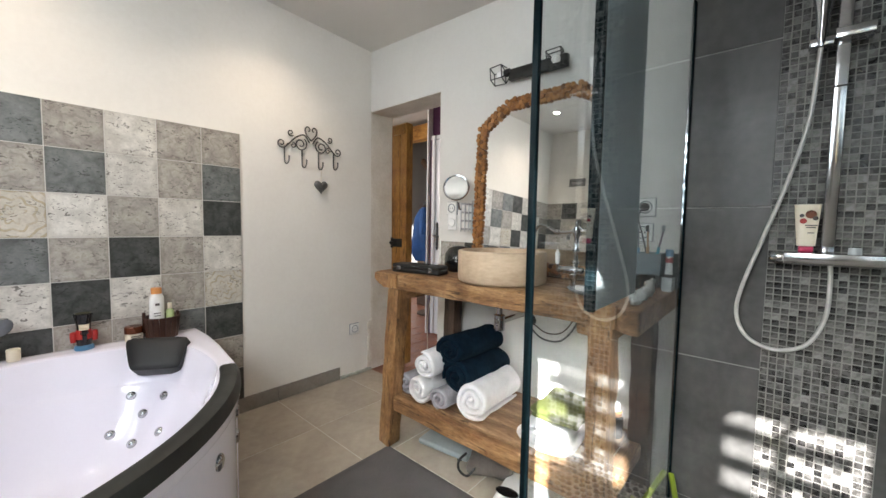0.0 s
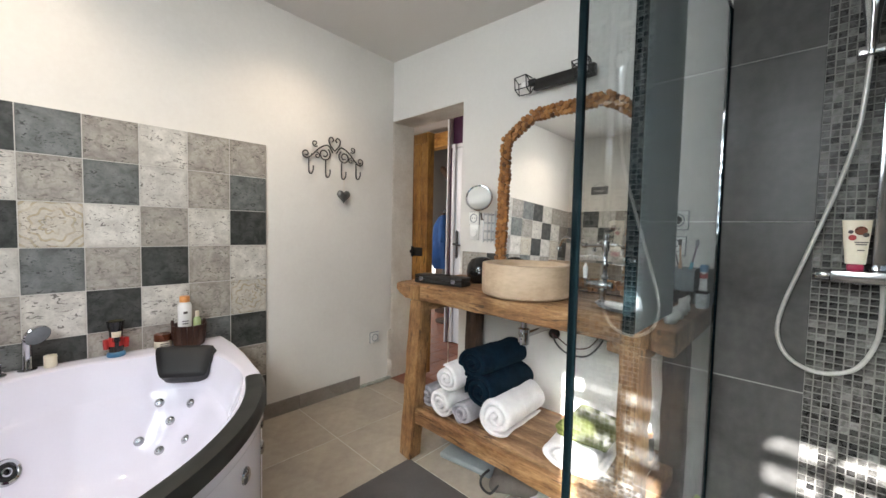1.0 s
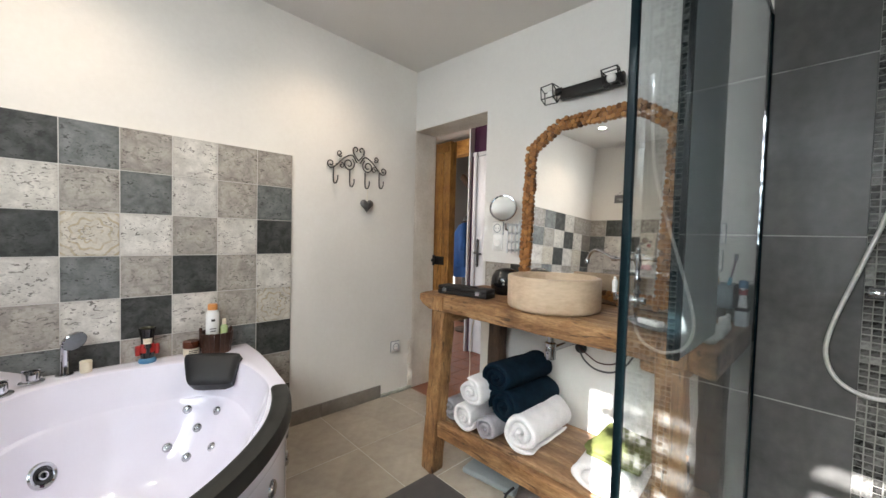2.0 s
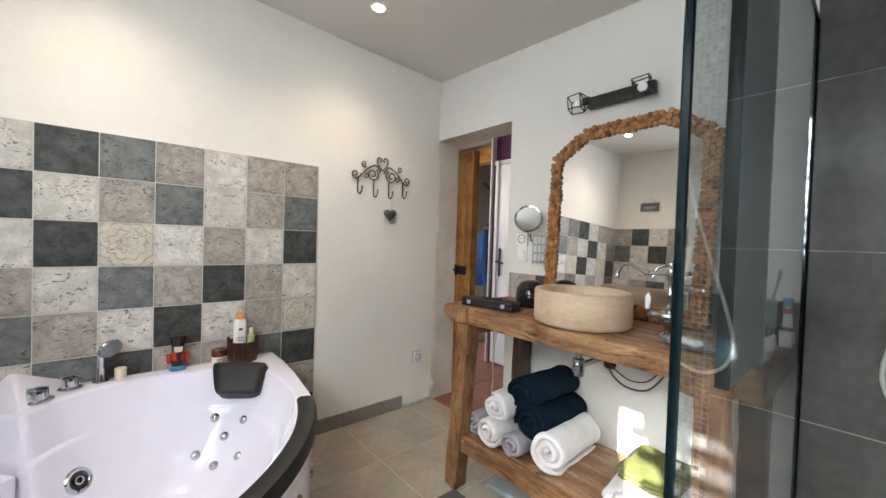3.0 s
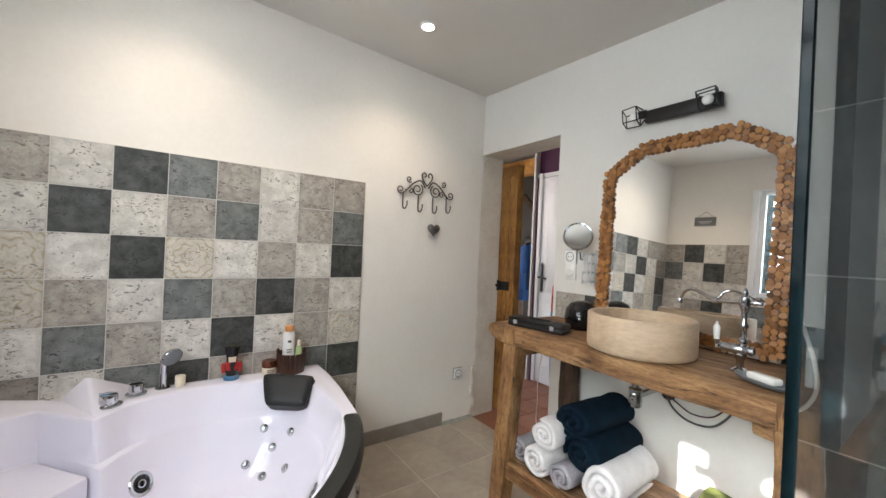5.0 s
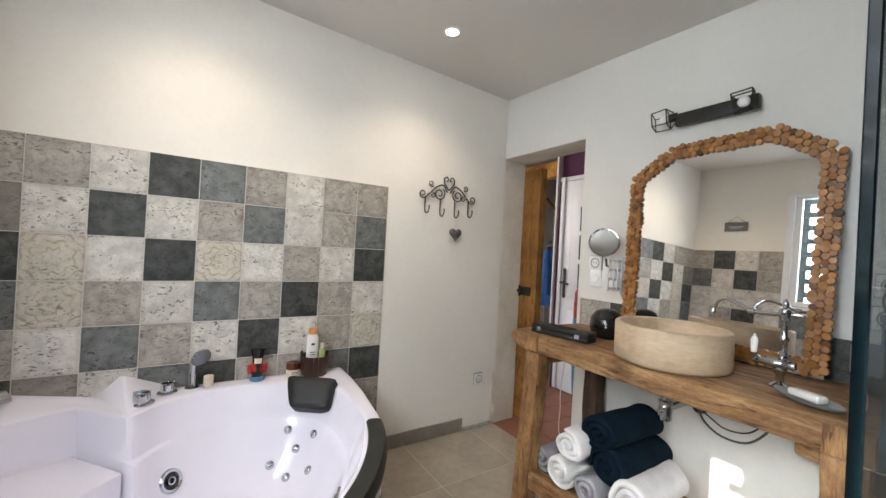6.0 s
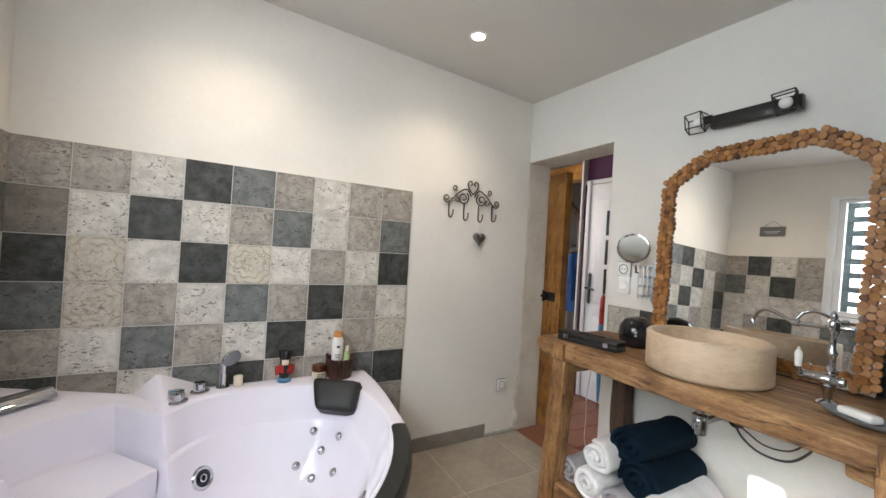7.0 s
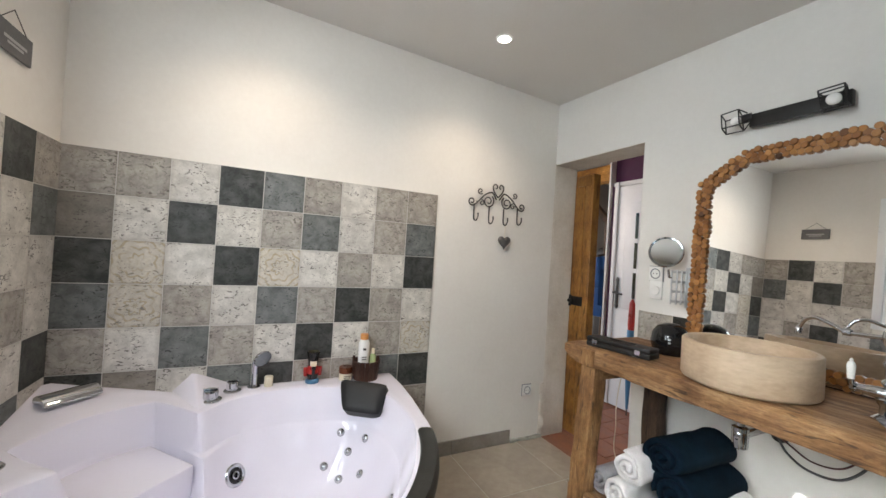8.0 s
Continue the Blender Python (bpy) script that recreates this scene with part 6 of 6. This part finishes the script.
# crumpled tube lying along the end of the slab
cr = bmesh.new()
bmesh.ops.create_uvsphere(cr, u_segments=28, v_segments=20, radius=1)
for v in cr.verts:
    s = v.co.x
    thick = 0.020 - 0.011 * s
    tall = 0.020 + 0.026 * max(0.0, s)
    v.co = Vector((0.105 * math.copysign(abs(s) ** 0.7, s), v.co.y * thick, v.co.z * tall))
    v.co += Vector((0, 0.010, 0.008)) * noise.noise(v.co * 38) + v.co.normalized() * 0.005 * noise.noise(v.co * 90)
solid("crumpled_tube", turn(cr, Matrix.Translation((2.070, -0.43, TOP + 0.036)) @ pose(0, 0, 0, 0, -13, 84)), FOIL, "crumpled silver tube lying on the washstand", "tube")

# things at the back of the shelf by the rear leg
ck = empty("care_bottle", (1.925, -0.175, SHELF_Z), "black bottle with an orange collar on the shelf", "bottle")
part("body", lathe([(0, 0), (0.028, 0.001), (0.03, 0.006), (0.03, 0.085), (0.024, 0.094), (0, 0.094)], (1.925, -0.175, SHELF_Z), 22), BLACK_GLOSS, ck)
part("collar", lathe([(0.0, 0), (0.025, 0), (0.025, 0.016), (0.018, 0.02), (0, 0.02)], (1.925, -0.175, SHELF_Z + 0.0945), 20), ORANGE, ck, "orange collar")
part("cap", lathe([(0, 0), (0.017, 0), (0.016, 0.03), (0.012, 0.034), (0, 0.034)], (1.925, -0.175, SHELF_Z + 0.115), 18), PALE_PLASTIC, ck)

# cables under the top
cc = empty("wall_cable", (1.5, -0.02, 0.62), "loose grey and red cables hanging below the washstand", "cable")
part("grommet", lathe([(0, 0), (0.03, 0.002), (0.026, 0.02), (0.012, 0.03), (0, 0.03)], (1.42, -0.002, 0.66), 20, pose(0, 0, 0, 90, 0, 0)), BLACK_METAL, cc)
part("cord", tube(smooth_line([(1.42, -0.03, 0.66), (1.46, -0.05, 0.615), (1.53, -0.06, 0.585), (1.62, -0.06, 0.60), (1.69, -0.06, 0.69), (1.72, -0.05, 0.80)], 8), 0.0045, 8), CABLE, cc)
part("cord", tube(smooth_line([(1.42, -0.03, 0.665), (1.475, -0.05, 0.645), (1.54, -0.06, 0.622), (1.62, -0.06, 0.64), (1.68, -0.06, 0.72), (1.70, -0.05, 0.80)], 8), 0.0032, 8), RED_CABLE, cc)


# ---- towels on the shelf ----
SHELF = 0.272


def roll(name, centre, r, length, turns, mat, label, yaw=0, squash=1.0, seed=0.0):
    """A towel rolled up: a thick spiral sheet whose layers puff out round at both ends."""
    bm = bmesh.new()
    n = int(30 * turns)
    pitch = 0.92 * r / turns
    half = length / 2
    ends = ((0.0, 0.30), (0.0025, 0.62), (0.007, 0.88), (0.014, 1.0))
    ys = [(-half + d, g) for d, g in ends] + [(-half + length * k / 8, 1.0) for k in range(1, 8)] + [(half - d, g) for d, g in reversed(ends)]
    rows = []
    for y, puff in ys:
        f = y / length
        outer, inn = [], []
        for k in range(n + 1):
            a = 2 * math.pi * turns * k / n + seed
            mid = r * 0.06 + pitch * (k / n * turns + 0.5) - pitch * 0.5
            wob = 0.010 * noise.noise(Vector((math.cos(a) * 1.2, f * 3, math.sin(a) * 1.2 + seed))) * mid / r
            wob += 0.0035 * noise.noise(Vector((a * 0.8, f * 5, seed)))
            tele = (0.012 * noise.noise(Vector((a * 0.35, seed, 2.0))) - 0.012 * (1 - k / n)) * -2 * f
            w = 0.49 * pitch * puff
            if n - k < 4:
                w *= 0.35 + 0.16 * (n - k)
            for ring, rad in ((outer, mid + w), (inn, max(0.001, mid - w))):
                ring.append(bm.verts.new(((rad + wob) * math.cos(a), y + tele, (rad + wob) * math.sin(a) * squash)))
        rows.append(outer + inn[::-1])
    L = 2 * (n + 1)
    for p, q in zip(rows, rows[1:]):
        for k in range(L):
            bm.faces.new((p[k], q[k], q[(k + 1) % L], p[(k + 1) % L]))
    for row in (rows[0], rows[-1]):
        for k in range(n):
            bm.faces.new((row[k], row[k + 1], row[L - 2 - k], row[L - 1 - k]))
    bmesh.ops.recalc_face_normals(bm, faces=list(bm.faces))
    turn(bm, Matrix.Translation(centre) @ pose(0, 0, 0, 0, 0, yaw))
    return tagged(part(name, bm, mat, None, "", True, 80), label, "towel", "rolled towels")


roll("rolled_towel", (1.388, -0.325, SHELF + 0.084), 0.085, 0.345, 2.7, TOWEL_WHITE, "large white terry towel rolled on the shelf", 2, 0.98, 1.0)
roll("rolled_towel", (1.228, -0.355, SHELF + 0.052), 0.054, 0.36, 2.4, TOWEL_GREY, "grey terry towel rolled between white and navy ones", 0, 0.97, 2.0)
roll("rolled_towel", (1.092, -0.36, SHELF + 0.068), 0.070, 0.37, 2.5, TOWEL_WHITE, "white terry towel rolled on the shelf", 0, 0.96, 3.0)
roll("rolled_towel", (0.955, -0.335, SHELF + 0.054), 0.056, 0.34, 2.4, TOWEL_GREY, "grey terry towel rolled beside the leg", 0, 0.97, 4.0)
roll("rolled_towel", (1.118, -0.365, SHELF + 0.199), 0.070, 0.36, 2.5, TOWEL_WHITE, "white terry towel rolled on top of another", 4, 0.9, 5.0)
roll("rolled_towel", (1.285, -0.300, SHELF + 0.160), 0.092, 0.355, 2.6, TOWEL_NAVY, "navy terry towel rolled on the pile", 0, 0.88, 6.0)
roll("rolled_towel", (1.245, -0.300, SHELF + 0.283), 0.088, 0.355, 2.6, TOWEL_NAVY, "navy terry towel rolled on top of the pile", -3, 0.78, 7.0)


def folded(name, lo, hi, mat, label, layers, seed):
    th = empty(name, ((lo[0] + hi[0]) / 2, (lo[1] + hi[1]) / 2, lo[2]), label, "towel")
    h = (hi[2] - lo[2]) / layers
    for k in range(layers):
        b = box((lo[0] + random.uniform(0, 0.012), lo[1] + random.uniform(0, 0.012), lo[2] + k * h), (hi[0] - random.uniform(0, 0.012), hi[1] - random.uniform(0, 0.012), lo[2] + (k + 1) * h - 0.001), h * 0.45, 3)
        part("fold", roughen(b, 0.010, 9, seed + k, 6), mat, th)
    return th


roll("rolled_towel", (1.735, -0.335, SHELF + 0.056), 0.115, 0.34, 2.6, TOWEL_WHITE, "loosely rolled white towel under a lime green one", 6, 0.49, 9.0)
folded("folded_towel", (1.665, -0.47, SHELF + 0.107), (1.875, -0.20, SHELF + 0.152), TOWEL_LIME, "lime green towel folded over a white one", 2, 4.0)

# ---- under and before the washstand ----
sc = empty("bathroom_scales", (1.16, -0.36, 0.0), "pale grey flat bathroom scales under the washstand", "scales")
part("platform", turn(box((-0.15, -0.14, 0.012), (0.15, 0.14, 0.042), 0.012, 3), pose(1.17, -0.33, 0, 0, 0, 8)), SCALE_GREY, sc)
for dx in (-0.11, 0.11):
    for dy in (-0.10, 0.10):
        part("foot", lathe([(0, 0), (0.014, 0), (0.014, 0.014), (0, 0.014)], (1.17 + dx, -0.33 + dy, 0.0), 12), BLACK_METAL, sc)
s2 = empty("kitchen_scales", (1.68, -0.50, 0.0), "white rounded scales with dark oval display on the floor", "scales")
part("platform", turn(box((-0.14, -0.11, 0.0), (0.14, 0.11, 0.05), 0.02, 3), pose(1.70, -0.47, 0.0, 0, 0, 10)), PLASTIC, s2)
part("display", turn(lathe([(0, 0.002), (0.04, 0.001), (0.042, 0.0)], (0, 0, 0), 28), pose(1.615, -0.53, 0.051, 0, 0, 10) @ Matrix.Diagonal((1.2, 0.7, 1, 1))), BLACK_GLOSS, s2)
bg = empty("cloth_bag", (1.42, -0.38, 0.0), "slack grey cloth bag with black strap on the floor", "bag")
part("body", roughen(turn(box((-0.11, -0.10, 0.0), (0.12, 0.12, 0.085), 0.035, 4), pose(1.44, -0.38, 0.0, 0, 0, 20)), 0.03, 12, 3.0, 5), BAG_CLOTH, bg)
part("strap", tube(smooth_line([(1.345, -0.46, 0.075), (1.33, -0.50, 0.05), (1.335, -0.505, 0.008), (1.39, -0.51, 0.006), (1.42, -0.47, 0.06)], 6), 0.006, 8), BLACK_METAL, bg)

solid("hanging_cord", tube(smooth_line([(0.700, -0.006, 0.80), (0.668, -0.02, 0.62), (0.652, -0.02, 0.48), (0.656, -0.02, 0.36), (0.650, -0.018, 0.24), (0.672, -0.016, 0.16)], 6), 0.0028, 7), CREAM, "thin pale cord hanging at the edge of the doorway", "cord")

rug = bmesh.new()
bmesh.ops.create_grid(rug, x_segments=40, y_segments=40, size=0.5)
for v in rug.verts:
    u, w = v.co.x, v.co.y
    e = min(0.5 - abs(u), 0.5 - abs(w))
    v.co = Vector((1.37 + u * 0.88, -0.94 + w * 0.68, 0.004 + 0.009 * min(1, e / 0.02) + 0.002 * noise.noise(Vector((u * 30, w * 30, 0)))))
ex = bmesh.ops.extrude_face_region(rug, geom=list(rug.faces))
for v in [g for g in ex["geom"] if isinstance(g, bmesh.types.BMVert)]:
    v.co.z = 0.0006
bmesh.ops.recalc_face_normals(rug, faces=list(rug.faces))
solid("bath_mat", rug, MAT, "thick dark grey bath mat on the tiles", "bath mat")


# ---- shower fittings ----
def shower():
    th = empty("shower_column", (2.6, -0.02, 1.08), "chrome thermostatic shower column with flat rail", "shower column")
    part("shelf_body", box((2.43, -0.135, 1.062), (2.88, -0.028, 1.100), 0.004, 2), STEEL, th, "flat chrome mixer shelf")
    for x in (2.50, 2.80):
        part("wall_union", lathe([(0.03, 0), (0.03, 0.012), (0.018, 0.016), (0.018, 0.03)], (x, -0.012, 1.08), 22, pose(0, 0, 0, 90, 0, 0)), CHROME, th)
    part("knob", lathe([(0.018, 0.0), (0.018, 0.03), (0.016, 0.034), (0, 0.034)], (2.43, -0.08, 1.081), 20, pose(0, 0, 0, 0, -90, 0)), CHROME, th)
    part("rail", box((2.522, -0.082, 1.101), (2.556, -0.052, 2.30), 0.004, 2), STEEL, th, "flat brushed rail")
    part("joint", box((2.520, -0.084, 1.640), (2.558, -0.050, 1.646), 0.001, 1), DARK_TEXT, th)
    part("slider", box((2.515, -0.115, 1.785), (2.605, -0.045, 1.818), 0.004, 2), STEEL, th, "flat chrome slider")
    part("holder", box((2.455, -0.125, 1.768), (2.514, -0.085, 1.795), 0.004, 2), STEEL, th)
    hs = part("hand_shower", lathe([(0.012, -0.03), (0.015, 0.0), (0.017, 0.06), (0.026, 0.12), (0.034, 0.17), (0.022, 0.2), (0, 0.205)], (2.484, -0.115, 1.80), 22), CHROME, th, "chrome hand shower")
    part("rain_arm", tube([(2.539, -0.067, 2.30), (2.539, -0.10, 2.34), (2.539, -0.42, 2.34)], 0.011, 12), CHROME, th)
    part("rain_head", box((2.43, -0.53, 2.318), (2.65, -0.31, 2.33), 0.003, 1), CHROME, th)
    pts = [(2.484, -0.115, 1.765), (2.470, -0.10, 1.54), (2.425, -0.07, 1.33), (2.374, -0.055, 1.147), (2.322, -0.05, 0.96), (2.310, -0.05, 0.86), (2.335, -0.05, 0.785), (2.385, -0.05, 0.747), (2.445, -0.05, 0.742), (2.51, -0.055, 0.78), (2.548, -0.06, 0.88), (2.552, -0.07, 1.0), (2.548, -0.08, 1.062)]
    part("hose", tube(smooth_line(pts, 10), 0.0068, 10), HOSE, th, "grey metal shower hose")
    g = empty("shower_gel", (2.484, -0.10, 1.10), "cream shower gel tube standing on its crimson cap", "tube")
    part("cap", box((2.466, -0.113, 1.1005), (2.504, -0.086, 1.122), 0.005, 2), CRIMSON, g, "crimson cap")
    tb = bmesh.new()
    lo, hi = [], []
    for k in range(24):
        a = 2 * math.pi * k / 24
        lo.append(tb.verts.new((2.485 + 0.023 * math.cos(a), -0.10 + 0.015 * math.sin(a), 1.1225)))
        hi.append(tb.verts.new((2.483 + 0.0335 * math.cos(a), -0.10 + 0.002 * math.sin(a), 1.262)))
    for k in range(24):
        tb.faces.new((lo[k], lo[(k + 1) % 24], hi[(k + 1) % 24], hi[k]))
    tb.faces.new(lo[::-1]), tb.faces.new(hi)
    part("body", tb, CREAM, g)
    for px, pz, r, mat in ((2.492, 1.228, 0.014, AMBER), (2.474, 1.206, 0.009, RED), (2.503, 1.215, 0.007, DARK_TEXT), (2.47, 1.224, 0.006, DARK_TEXT)):
        part("print", lathe([(0, 0), (r, 0.0), (r, 0.002), (0, 0.002)], (px, -0.1075 - 0.012 * (1.262 - pz) / 0.14, pz), 14, pose(0, 0, 0, 90, 0, 0)), mat, g)
    for pz, w in ((1.19, 0.015), (1.183, 0.012), (1.165, 0.008)):
        part("print", box((2.494 - w, -0.1165, pz), (2.494 + w, -0.1145, pz + 0.003)), DARK_TEXT, g)
    part2 = empty("soap_pot", (2.60, -0.09, 1.10), "low pale plastic pot on the shower shelf", "pot")
    part("body", lathe([(0, 0), (0.016, 0), (0.015, 0.02), (0, 0.021)], (2.60, -0.09, 1.1005), 18), PALE_PLASTIC, part2)


shower()

sq = empty("squeegee", (2.16, -0.10, 0.0), "lime green squeegee leaning in the shower corner", "squeegee")
part("handle", beam((2.19, -0.19, 0.012), (2.128, -0.055, 0.135), 0.022, 0.012, 0.004, 2), LIME, sq)
part("blade", beam((2.15, -0.245, 0.018), (2.23, -0.15, 0.018), 0.012, 0.018, 0.003, 1), LIME, sq)
